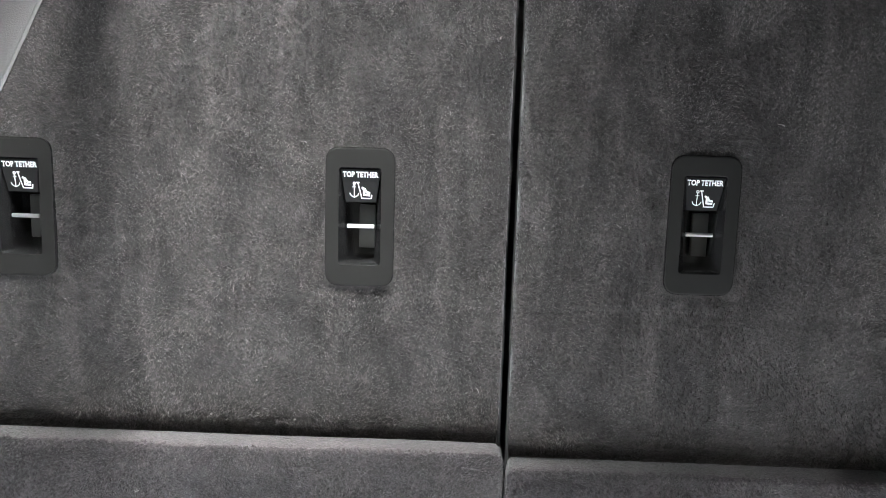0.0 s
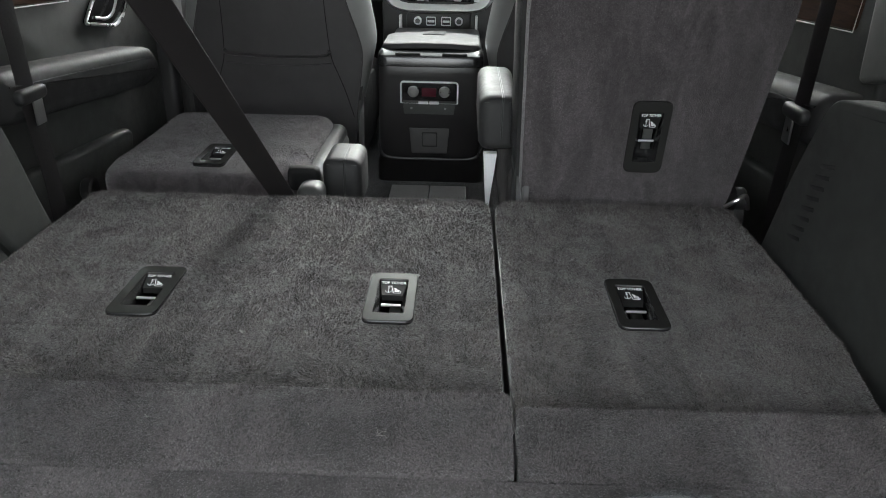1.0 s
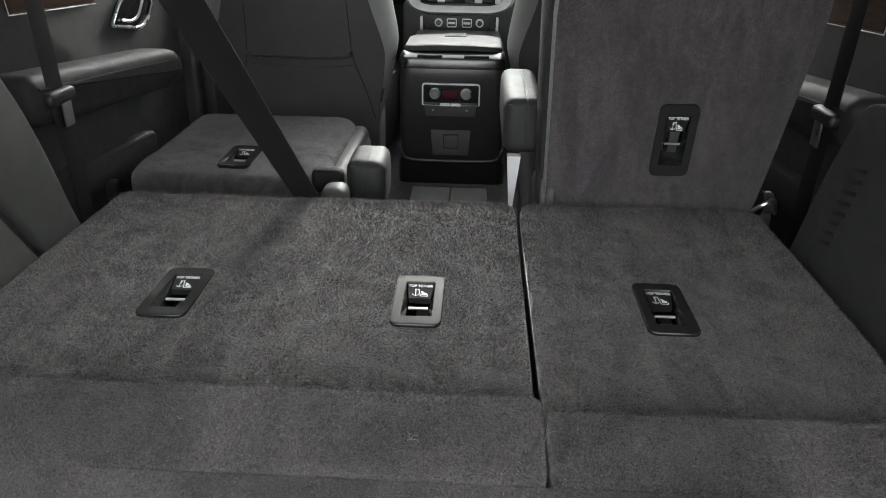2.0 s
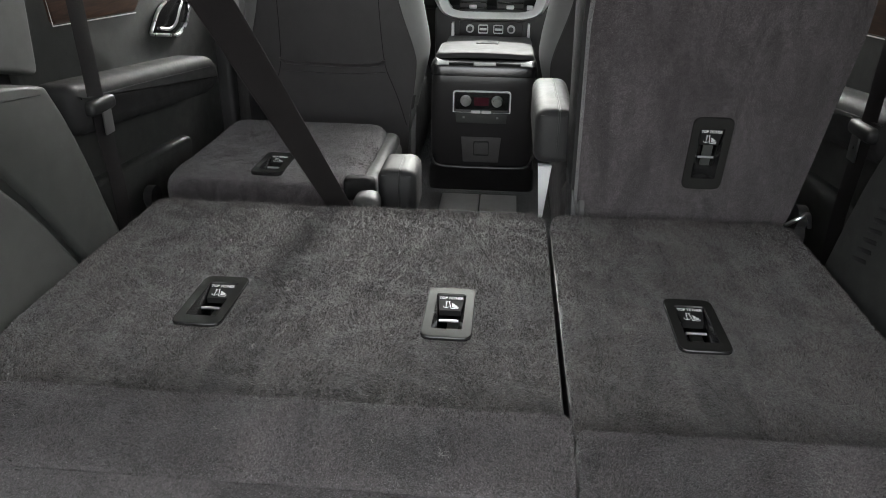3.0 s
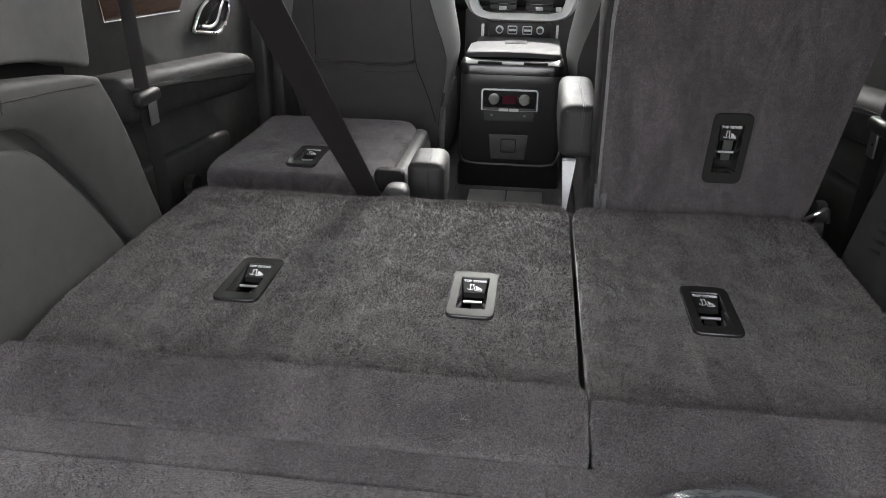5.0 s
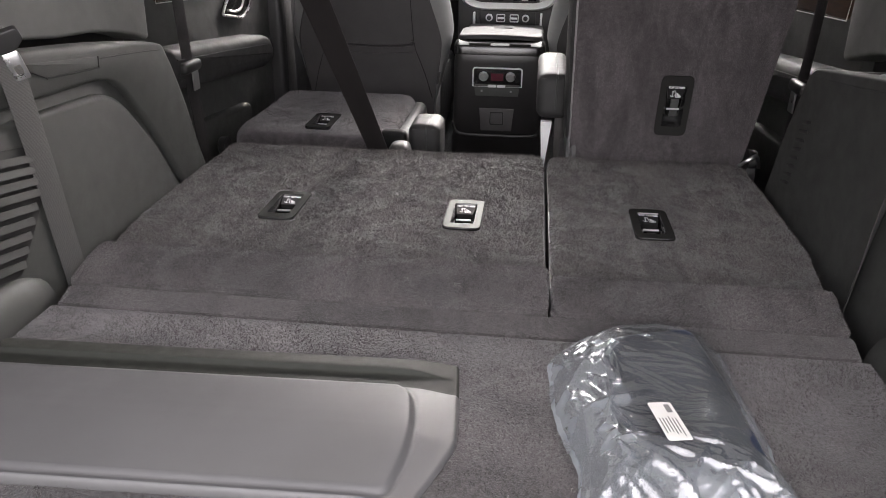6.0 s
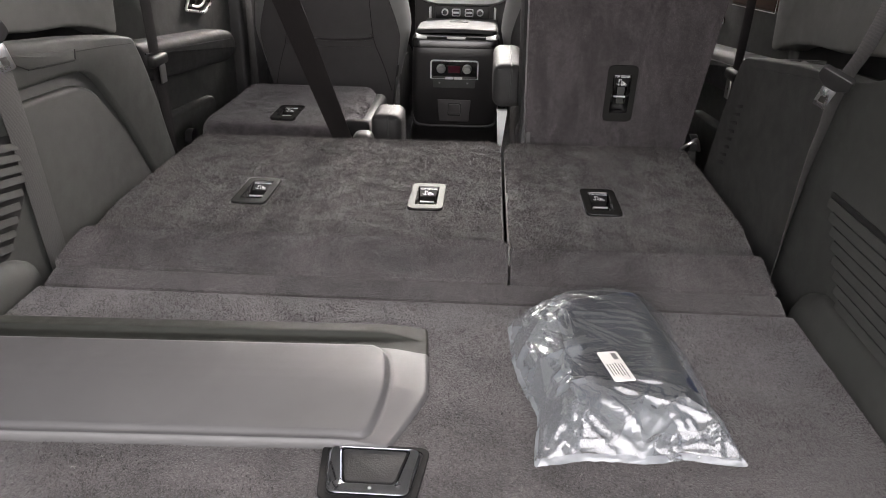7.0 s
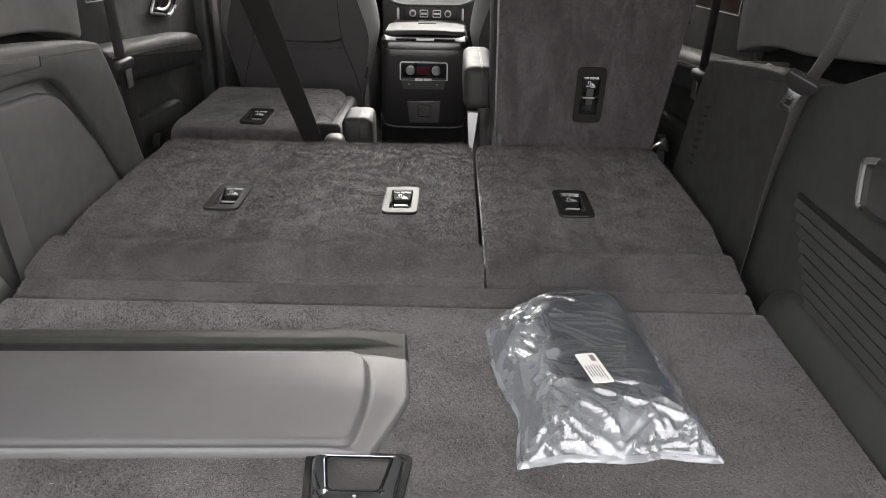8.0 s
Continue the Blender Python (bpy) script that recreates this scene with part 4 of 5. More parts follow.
def folded_seat():
    base = thing("second_row_seat", (-0.43, 0.7, -0.265), "folded second row captain's seat with charcoal carpeted back on top", "car seat", "second row seats")

    def top(x, y):
        return -0.010 - 0.012 * max(0, (0.56 - y) / 0.08) ** 2 + wobble(x, y, 8, 0.003) - dent(x, y, [(-0.437, 0.585)])
    bm = slab(bmesh.new(), -0.655, -0.236, 0.47, 0.955, top, 0.10, 0.028, 0.05, 90, 100)
    cb = fit_part("carpet_back", bm, BACK_CARPET, base, "charcoal carpet back lying flat")
    pile(cb, PILE_BACK, 70000, 0.0032, 0.0011, 0.5, (0, 0, 1), 22, [(-0.437, 0.585)], 0.2)
    bm = slab(bmesh.new(), -0.665, -0.200, 0.50, 0.965, lambda x, y: -0.050, 0.06, 0.02, 0.05, 30, 30)
    fit_part("backrest", bm, LEATHER_LIGHT, base, "grey-edged leather backrest lying flat")
    bm = slab(bmesh.new(), -0.66, -0.21, 0.45, 0.99, lambda x, y: -0.115, 0.09, 0.03, 0.05, 20, 20)
    fit_part("cushion", bm, LEATHER, base, "black leather cushion under the folded back")
    fit_part("pedestal", boxed(-0.62, -0.24, 0.47, 0.92, -0.265, -0.2, 0.01), TRIM_BLACK, base)
    bm = slab(bmesh.new(), -0.268, -0.206, 0.50, 0.958, lambda x, y: -0.034 - 0.008 * max(0, (0.56 - y) / 0.06) ** 2, 0.05, 0.022, 0.026, 18, 40)
    fit_part("bolster", bm, LEATHER_DARK, base, "leather side bolster")
    armrest(base, -0.194, -0.112, 0.50, 0.635, -0.10, 0.014)
    bm = boxed(-0.232, -0.178, 0.415, 0.480, -0.062, -0.016, 0.02, 4)
    fit_part("hinge_cover", bm, LEATHER_LIGHT, base, "pale rounded hinge cover")
    bm = boxed(-0.262, -0.196, 0.478, 0.515, -0.05, 0.001, 0.012, 3)
    fit_part("hinge_bracket", bm, BADGE, base)
    for y, z, r in ((0.475, -0.055, 0.024), (0.48, -0.06, 0.018)):
        bm = bmesh.new()
        disc(bm, r, 0.02, (0, 0, 0), "z", 20, 0.003)
        bm.transform(Matrix.Translation((-0.665, y, z)) @ Matrix.Rotation(radians(-90), 4, "Y"))
        fit_part("hinge_disc", bm, TRIM_BLACK, base)
    tether_anchor(base, Matrix.Translation((-0.437, 0.585, -0.0085)), "satin charcoal tether anchor plate")
    return base


folded_seat()


# ---------------- front row ----------------
def front_seat(s):
    cx = s * 0.425
    base = thing("front_seat", (cx, 1.3, -0.265), "black leather front seat back with stitched panel and pocket welt", "car seat", "front seats")
    m = Matrix.Translation((cx, 1.16, 0)) @ Matrix(((1, 0, 0, 0), (0, -0.14, -0.99, 0), (0, 0.99, -0.14, 0), (0, 0, 0, 1)))
    # height up the back, half width of the rear face, half width over the bolsters
    form = blend([(-0.24, 0.200, 0.206), (-0.07, 0.212, 0.226), (0.085, 0.234, 0.262), (0.15, 0.230, 0.270), (0.28, 0.192, 0.250), (0.45, 0.168, 0.236), (0.58, 0.150, 0.215), (0.65, 0.110, 0.165)], 4)

    def face(x, h):
        return 0.014 - 0.20 * x * x
    loops = []
    for y, hb, hw in form:
        row = [(x * hb, y, face(x * hb, y)) for x in np.linspace(-1, 1, 15)]
        e = face(hb, y)
        side = [(hb + (hw - hb) * 0.45, e - 0.012), (hb + (hw - hb) * 0.8, e - 0.032), (hw, e - 0.065), (hw * 0.99, e - 0.10), (hw * 0.93, e - 0.135)]
        loops.append([m @ Vector(p) for p in row + [(x, y, z) for x, z in side] + [(-x, y, z) for x, z in reversed(side)]])
    skin = rings(bmesh.new(), loops)
    # bolster faces are split off to take the leather with light painted in
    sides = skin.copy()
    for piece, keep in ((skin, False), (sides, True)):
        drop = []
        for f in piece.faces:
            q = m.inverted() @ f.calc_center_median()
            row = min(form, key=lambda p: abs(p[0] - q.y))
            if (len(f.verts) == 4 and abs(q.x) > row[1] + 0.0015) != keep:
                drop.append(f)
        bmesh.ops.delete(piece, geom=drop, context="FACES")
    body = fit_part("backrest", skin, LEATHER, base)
    fit_part("side_bolster", sides, BOLSTER_LIT, base, "smooth leather side bolsters, light on them painted pale")
    for side in (-1, 1):
        bm = tube(bmesh.new(), [m @ Vector((side * (hb + 0.001), y, face(hb, y) - 0.0005)) for y, hb, hw in form], 0.0020, 6)
        fit_part("piping", bm, LEATHER, base)
        edge = blend([(-0.075, 0.205), (0.0, 0.185), (0.05, 0.168), (0.106, 0.150), (0.21, 0.142), (0.40, 0.135), (0.60, 0.120)], 5)
        bm = tube(bmesh.new(), [m @ Vector((side * p.y, p.x, face(p.y, p.x) - 0.0004)) for p in edge], 0.0013, 6)
        fit_part("panel_seam", bm, BADGE, base)
    for h, r, lift in ((0.105, 0.0085, 0.016), (0.080, 0.0025, 0.004)):
        line = blend([(-0.148, h + lift), (-0.135, h + 0.003), (-0.05, h), (0.05, h - 0.002), (0.135, h + 0.003), (0.148, h + lift)], 5)
        bm = tube(bmesh.new(), [m @ Vector((p.x, p.y, face(p.x, p.y) + 0.0005)) for p in line], r, 10, False, 0.55)
        fit_part("pocket_welt", bm, LEATHER, body)
    bm = boxed(cx - 0.14, cx + 0.14, 1.08, 1.18, 0.665, 0.84, 0.04, 4)
    fit_part("headrest", bm, LEATHER, base)
    for x in (-0.05, 0.05):
        bm = bmesh.new()
        tube(bm, [(cx + x, 1.12, 0.60), (cx + x, 1.13, 0.69)], 0.006, 8)
        fit_part("headrest_post", bm, SATIN, base)
    bm = slab(bmesh.new(), cx - 0.23, cx + 0.23, 1.25, 1.75, lambda x, y: 0.0, 0.14, 0.04, 0.06, 16, 16)
    fit_part("cushion", bm, LEATHER, base)
    fit_part("pedestal", boxed(cx - 0.2, cx + 0.2, 1.28, 1.7, -0.265, -0.13, 0.01), TRIM_BLACK, base)
    bm = prism_x(bmesh.new(), rounded([(1.17, -0.2), (1.5, -0.2), (1.5, 0.0), (1.2, 0.02)], 0.03, 4), cx - s * 0.215, cx - s * 0.232, 0.004)
    fit_part("side_shield", bm, LEATHER_LIGHT, base, "pale seat side shield")
    return base


front_seat(-1)
front_seat(1)


# ---------------- console ----------------
def console():
    base = thing("centre_console", (0.003, 1.3, -0.265), "black floor console with rear climate panel and grey padded lid", "console")
    cx = 0.004

    def ring(z, hw, y0, y1, r=0.03):
        return [(p.x, p.y, z) for p in rounded([(cx - hw, y0), (cx + hw, y0), (cx + hw, y1), (cx - hw, y1)], r, 5)]
    bm = rings(bmesh.new(), [ring(-0.265, 0.158, 1.150, 1.66), ring(-0.20, 0.156, 1.135, 1.66), ring(-0.185, 0.150, 1.125, 1.66), ring(-0.05, 0.148, 1.105, 1.66), ring(0.06, 0.146, 1.095, 1.66),
                             ring(0.09, 0.143, 1.094, 1.66), ring(0.105, 0.138, 1.100, 1.66)])
    fit_part("body", bm, CONSOLE, base)
    bm = rings(bmesh.new(), [ring(0.088, 0.1470, 1.0895, 1.36), ring(0.108, 0.1470, 1.0895, 1.36), ring(0.117, 0.1455, 1.093, 1.36), ring(0.127, 0.139, 1.112, 1.35), ring(0.133, 0.12, 1.14, 1.34)])
    fit_part("top_rim", bm, GLOSS, base, "glossy rim under the lid")
    bm = slab(bmesh.new(), cx - 0.137, cx + 0.137, 1.118, 1.31, lambda x, y: 0.148 - 0.3 * (x - cx) ** 2, 0.005, 0.009, 0.035, 30, 30)
    fit_part("lid", bm, LEATHER_MID, base, "grey padded leather lid")
    for x in (-0.062, 0.066):
        fit_part("rim_notch", boxed(cx + x - 0.034, cx + x + 0.034, 1.0930, 1.105, 0.117, 0.1235, 0.002), BADGE, base)
    bm = boxed(cx - 0.03, cx + 0.035, 1.255, 1.312, 0.140, 0.150, 0.003)
    fit_part("lid_latch", bm, BADGE, base, "dark latch in the lid")
    # climate panel, standing on the rear face
    m = Matrix.Translation((0.0015, 1.100, 0.016)) @ Matrix(((1, 0, 0, 0), (0, -0.09, -0.996, 0), (0, 0.996, -0.09, 0), (0, 0, 0, 1)))
    bm = plate(bmesh.new(), rounded(rect(0.15, 0.05, 0, 0.003), 0.006, 5), -0.004, 0.0035, 0.001, m)
    panel = fit_part("climate_panel", bm, GLOSS, base, "glossy black climate panel")
    o = rounded([(-0.081, -0.03), (-0.081, 0.033), (0.081, 0.033), (0.081, -0.03)], [0.002, 0.012, 0.012, 0.002], 5)
    i = rounded([(-0.0770, -0.03), (-0.0770, 0.0292), (0.0770, 0.0292), (0.0770, -0.03)], [0.002, 0.008, 0.008, 0.002], 5)
    fit_part("bezel", ring_plate(bmesh.new(), o, i, -0.004, 0.006, m), SILVER, base, "silver bezel")
    for x in (-0.0445, 0.0425):
        bm = bmesh.new()
        loops = []
        for r, h in ((0.0155, 0.003), (0.0155, 0.007), (0.0135, 0.008), (0.0125, 0.018), (0.0115, 0.019), (0.008, 0.019), (0.0075, 0.0182)):
            loops.append([(x + r * math.cos(a), 0.004 + r * math.sin(a), h) for a in np.linspace(0, 2 * math.pi, 32, endpoint=False)])
        rings(bm, loops, m)
        fit_part("knob", bm, SATIN, panel, "metal rotary knob")
    fit_part("display", boxed(-0.021, 0.019, -0.010, 0.014, 0.0030, 0.0042, 0.0, 1, m), SCREEN, panel, "dim maroon display")
    for x in (-0.0165, 0.0135):
        fit_part("button", boxed(x - 0.0135, x + 0.0135, -0.031, -0.0235, 0.003, 0.010, 0.0015, 2, m), SILVER, panel, "silver rocker button")
    bm = plate(bmesh.new(), rounded([(-0.071, -0.062), (0.069, -0.062), (0.073, -0.024), (-0.074, -0.024)], 0.003, 4), -0.004, 0.0028, 0.001, m)
    low = fit_part("lower_panel", bm, TRIM, base, "dark grey socket panel")
    for x in (-0.05, 0.045):
        fit_part("socket_mark", boxed(x - 0.003, x + 0.003, -0.048, -0.042, 0.002, 0.0034, 0.0, 1, m), PALE, low)
    m2 = Matrix.Translation((0.003, 1.1165, -0.122)) @ Matrix(((1, 0, 0, 0), (0, -0.148, -0.989, 0), (0, 0.989, -0.148, 0), (0, 0, 0, 1)))
    bm = plate(bmesh.new(), rounded([(-0.052, -0.045), (0.050, -0.045), (0.056, 0.034), (-0.058, 0.034)], 0.003, 4), -0.006, 0.003, 0.001, m2)
    fit_part("outlet_panel", bm, TRIM_MID, base, "grey power outlet panel")
    o, i = rounded(rect(0.046, 0.046), 0.005, 4), rounded(rect(0.039, 0.039), 0.004, 4)
    fit_part("outlet_frame", ring_plate(bmesh.new(), o, i, 0.0, 0.0052, m2), TRIM_BLACK, base)
    fit_part("outlet_cover", plate(bmesh.new(), rounded(rect(0.037, 0.037), 0.004, 4), 0.0, 0.005, 0.001, m2), TRIM_MID, base, "grey square outlet cover")
    bm = bmesh.new()
    tube(bm, blend([(cx - 0.150, 1.16, -0.145), (cx - 0.145, 1.118, -0.155), (cx - 0.12, 1.118, -0.180), (cx, 1.121, -0.184), (cx + 0.12, 1.118, -0.180), (cx + 0.145, 1.118, -0.155), (cx + 0.150, 1.16, -0.145)], 6), 0.0045, 8)
    fit_part("skirt_moulding", bm, TRIM_SMOOTH, base)
    return base


console()

for x0, x1 in ((-0.105, 0.004), (0.008, 0.112)):
    bm = boxed(x0, x1, 0.955, 1.085, -0.267, -0.252, 0.004, 3)
    solid("floor_duct_cover", bm, DUCT, "pale grey plastic duct cover on the floor before the console", "duct cover", group="floor duct covers")


def dashboard():
    base = thing("dashboard", (0.0, 1.9, -0.265), "dark dashboard with silver lower trim, air vents and power outlets", "dashboard")
    bm = boxed(-0.74, 0.74, 1.78, 2.3, 0.17, 0.42, 0.05, 4)
    fit_part("upper_body", bm, TRIM_BLACK, base)
    bm = boxed(-0.19, 0.20, 1.70, 2.3, -0.265, 0.19, 0.01, 2)
    fit_part("lower_body", bm, TRIM_BLACK, base)
    # silver swoop below the vents
    bm = bmesh.new()
    out = rounded([(-0.20, 0.23), (-0.165, 0.168), (-0.11, 0.152), (0.12, 0.152), (0.175, 0.168), (0.21, 0.23)], [0.02, 0.04, 0.04, 0.04, 0.04, 0.02], 5)
    inn = rounded([(-0.165, 0.30), (-0.14, 0.190), (-0.10, 0.180), (0.11, 0.180), (0.15, 0.190), (0.175, 0.30)], [0.02, 0.02, 0.02, 0.02, 0.02, 0.02], 5)
    rings(bm, [[(p.x, y, p.y) for p in q] for q, y in ((out, 1.74), (out, 1.70), ([a + (b - a) * 0.3 for a, b in zip(out, inn)], 1.675), (inn, 1.70), (inn, 1.74))], None, False, False)
    fit_part("silver_trim", bm, SILVER, base, "silver curved lower trim")
    for x0, x1 in ((-0.105, -0.012), (0.022, 0.115)):
        fit_part("vent_backing", boxed(x0, x1, 1.715, 1.73, 0.182, 0.26, 0.0), TRIM_BLACK, base)
        for k in range(4):
            fit_part("vent_slat", boxed(x0 + 0.002, x1 - 0.002, 1.70, 1.718, 0.188 + 0.02 * k, 0.1925 + 0.02 * k, 0.001), GLOSS, base)
        fit_part("vent_tab", boxed((x0 + x1) / 2 - 0.013, (x0 + x1) / 2 + 0.013, 1.692, 1.705, 0.190, 0.203, 0.003), SILVER, base)
    fit_part("hazard_button", boxed(0.125, 0.145, 1.695, 1.71, 0.188, 0.203, 0.002), SILVER, base)
    bm = boxed(-0.105, 0.115, 1.685, 1.70, 0.085, 0.150, 0.005)
    fit_part("outlet_panel", bm, TRIM_BLACK, base, "black outlet panel")
    for x in (-0.066, 0.075):
        bm = bmesh.new()
        disc(bm, 0.014, 0.012, (x, 1.686, 0.126), "y", 26, 0.003)
        ring = fit_part("outlet_ring", bm, SATIN, base, "bright ringed outlet")
        bm = bmesh.new()
        disc(bm, 0.0085, 0.0135, (x, 1.686, 0.126), "y", 20, 0.001)
        fit_part("outlet_cap", bm, TRIM_SMOOTH, ring, "dark outlet cap")
    for x0, x1 in ((-0.038, -0.004), (0.014, 0.048)):
        o, i = rounded(rect(x1 - x0, 0.030, (x0 + x1) / 2, 0.125), 0.005, 4), rounded(rect(x1 - x0 - 0.006, 0.023, (x0 + x1) / 2, 0.125), 0.003, 4)
        m = Matrix.Translation((0, 1.686, 0)) @ Matrix(((1, 0, 0, 0), (0, 0, -1, 0), (0, 1, 0, 0), (0, 0, 0, 1)))
        fit_part("outlet_frame", ring_plate(bmesh.new(), o, i, 0, 0.005, m), SILVER, base)
        fit_part("outlet_bar", boxed(x0 + 0.005, x1 - 0.005, 1.680, 1.687, 0.121, 0.128, 0.001), SILVER, base)
    for x in (-0.125, 0.135):
        fit_part("trim_strip", boxed(x - 0.004, x + 0.004, 1.665, 1.70, 0.05, 0.145, 0.002), SILVER, base, "narrow silver strip")
    return base


dashboard()


# ---------------- second row doors ----------------
def door(s):
    base = thing("rear_door_panel", (s * 0.77, 0.7, -0.2), "dark door panel with padded armrest, wood strip and chrome handle", "car door", "rear door panels")
    flip = (lambda b: mirror_x(b)) if s < 0 else (lambda b: b)
    bm = prism_x(bmesh.new(), rounded([(0.30, -0.22), (1.13, -0.22), (1.13, 0.44), (0.24, 0.44)], 0.03, 4), 0.785, 0.758, 0.01)
    fit_part("panel", flip(bm), TRIM, base)
    bm = prism_x(bmesh.new(), rounded([(0.28, 0.128), (0.90, 0.066), (0.965, 0.085), (0.945, 0.150), (0.88, 0.165), (0.28, 0.222)], [0.03, 0.03, 0.03, 0.03, 0.03, 0.03], 5), 0.77, 0.685, 0.025)
    fit_part("armrest", flip(bm), LEATHER_DARK, base, "padded leather armrest")
    bm = bmesh.new()
    tube(bm, [(0.684, 0.30, 0.196), (0.684, 0.60, 0.167), (0.686, 0.89, 0.136), (0.69, 0.94, 0.122)], 0.0015, 6)
    fit_part("seam", flip(bm), TRIM_BLACK, base)
    bm = prism_x(bmesh.new(), rounded([(0.37, 0.312), (0.68, 0.296), (0.725, 0.33), (0.70, 0.36), (0.36, 0.385)], 0.01, 4), 0.765, 0.750, 0.004)
    fit_part("wood_strip", flip(bm), WOOD, base, "dark wood trim strip")
    bm = bmesh.new()
    tube(bm, [(0.75, 0.355, 0.387), (0.75, 0.366, 0.310), (0.75, 0.68, 0.293)], 0.0012, 6)
    fit_part("chrome_strip", flip(bm), SILVER, base, "thin silver strip")
    o = rounded([(0.735, 0.238), (0.790, 0.284), (0.850, 0.303), (0.950, 0.306), (0.972, 0.272), (0.940, 0.234), (0.882, 0.212)], [0.012, 0.02, 0.02, 0.02, 0.02, 0.02, 0.02], 4)
    fit_part("handle_bezel", flip(tube(bmesh.new(), [(0.751, p.x, p.y) for p in o], 0.0042, 8, True)), BRIGHT, base, "chrome handle surround")
    fit_part("handle_well", flip(prism_x(bmesh.new(), o, 0.766, 0.753, 0.001)), GLOSS, base, "black handle well")
    bm = ribbon(bmesh.new(), blend([(0.748, 0.785, 0.244), (0.742, 0.82, 0.238), (0.740, 0.855, 0.247), (0.744, 0.895, 0.274), (0.748, 0.925, 0.288)], 6), (0.35, 0.3, 1), 0.007, 0.004)
    fit_part("handle", flip(bm), BRIGHT, base, "chrome door handle")
    bm = prism_x(bmesh.new(), rounded([(0.34, -0.17), (0.80, -0.17), (0.86, -0.03), (0.36, 0.01)], 0.04, 4), 0.76, 0.735, 0.012)
    fit_part("door_pocket", flip(bm), TRIM, base, "moulded door pocket")
    return base


door(-1)
door(1)


def b_pillar(s):
    bm = prism_x(bmesh.new(), rounded([(1.12, -0.26), (1.26, -0.26), (1.24, 0.9), (1.14, 0.9)], 0.02, 4), 0.80, 0.715, 0.02)
    if s < 0:
        mirror_x(bm)
    return solid("pillar_trim", bm, TRIM_BLACK, "dark grey pillar trim between the doors", "car trim", "structure")


b_pillar(-1)
b_pillar(1)


# ---------------- things on the cargo floor ----------------
def loose_panel():
    base = thing("trim_panel", (-0.3, -0.68, -0.02), "loose satin grey plastic trim panel lying on the cargo carpet", "trim panel")
    turn = Matrix.Translation((0.041, -0.514, -0.02)) @ Matrix.Rotation(radians(2.2), 4, "Z")
    # u runs along the panel from its cut end, v from the far flange towards the sill
    centre = rounded([(-0.62, -0.070), (-0.052, -0.070), (-0.040, -0.155), (-0.058, -0.239), (-0.62, -0.239)], [0.0, 0.030, 0.04, 0.016, 0.0], 6)
    level = blend([(0.0, 0.008), (-0.003, 0.0125), (-0.033, 0.0195), (-0.037, 0.0145), (-0.043, 0.0120), (-0.062, 0.0140), (-0.085, 0.0170), (-0.150, 0.0180), (-0.225, 0.0130), (-0.244, 0.0122), (-0.250, 0.0100)], 4)
    lv, lz = np.array([-p.x for p in level]), np.array([p.y for p in level])

    def end(v):
        return 0.006 * min(1.0, -v / 0.12) - (0.0 if v > -0.15 else 0.040 * ((-0.15 - v) / 0.100) ** 1.15)

    def into(u, v):
        """How far a place lies inside the raised centre."""
        best, inside = 9.0, False
        for a, b in zip(centre, centre[1:] + centre[:1]):
            d = b - a
            k = max(0.0, min(1.0, ((u - a.x) * d.x + (v - a.y) * d.y) / max(d.length_squared, 1e-12)))
            best = min(best, math.hypot(u - a.x - d.x * k, v - a.y - d.y * k))
            if (a.y > v) != (b.y > v) and u < a.x + (v - a.y) / (b.y - a.y) * d.x:
                inside = not inside
        return best if inside else -best

    def height(u, v):
        z = float(np.interp(-v, lv, lz))
        rim = max(0.0, min(1.0, (end(v) - u) / 0.075))
        rim = rim * rim * (3 - 2 * rim)
        low = 0.0125 - 0.03 * max(0.0, -v - 0.15) ** 1.2
        z = z * rim + (low - 0.006 * (1 - rim)) * (1 - rim)
        s = into(u, v)
        k = max(0.0, min(1.0, (s + 0.002) / 0.007))
        z += (0.0090 - 0.030 * max(0.0, -v - 0.07) ** 0.95) * k * k * (3 - 2 * k)
        if -0.006 < s < 0.0:
            z -= 0.0012 * math.sin(math.pi * -s / 0.006)
        e = min(end(v) - u, -v, v + 0.25)
        return z - 0.006 * max(0.0, 1 - e / 0.004) ** 2, s
    bm = bmesh.new()
    vs = sorted({round(q.x, 5) for q in level} | set(np.linspace(0, -0.25, 60).round(5)), reverse=True)
    vs = [v for k, v in enumerate(vs) if -0.25 <= v <= 0 and (k == 0 or vs[k - 1] - v > 0.0006)]
    steps = [-0.60 + 0.49 * k / 60 for k in range(60)] + [-0.11 + 0.11 * k / 56 for k in range(57)]
    rows, deep = [], {}
    for v in vs:
        row = []
        for u0 in steps:
            u = u0 + end(v) * max(0.0, 1 + u0 / 0.11)
            z, s = height(u, v)
            p = bm.verts.new((u, v, max(z, 0.0012)))
            deep[p] = s
            row.append(p)
        rows.append(row)
    for a, b in zip(rows, rows[1:]):
        for i in range(len(steps) - 1):
            f = bm.faces.new((a[i], a[i + 1], b[i + 1], b[i]))
            # index 2 is the flange, split off to be coloured as if shaded
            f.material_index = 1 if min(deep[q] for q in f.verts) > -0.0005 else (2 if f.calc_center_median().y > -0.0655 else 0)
    skirt = rows[0] + [r[-1] for r in rows[1:]] + rows[-1][-2::-1] + [r[0] for r in rows[-2:0:-1]]
    foot = [bm.verts.new((p.co.x, p.co.y, 0.0)) for p in skirt]
    for i in range(len(skirt)):
        j = (i + 1) % len(skirt)
        bm.faces.new((skirt[i], foot[i], foot[j], skirt[j]))
    bm.transform(turn)
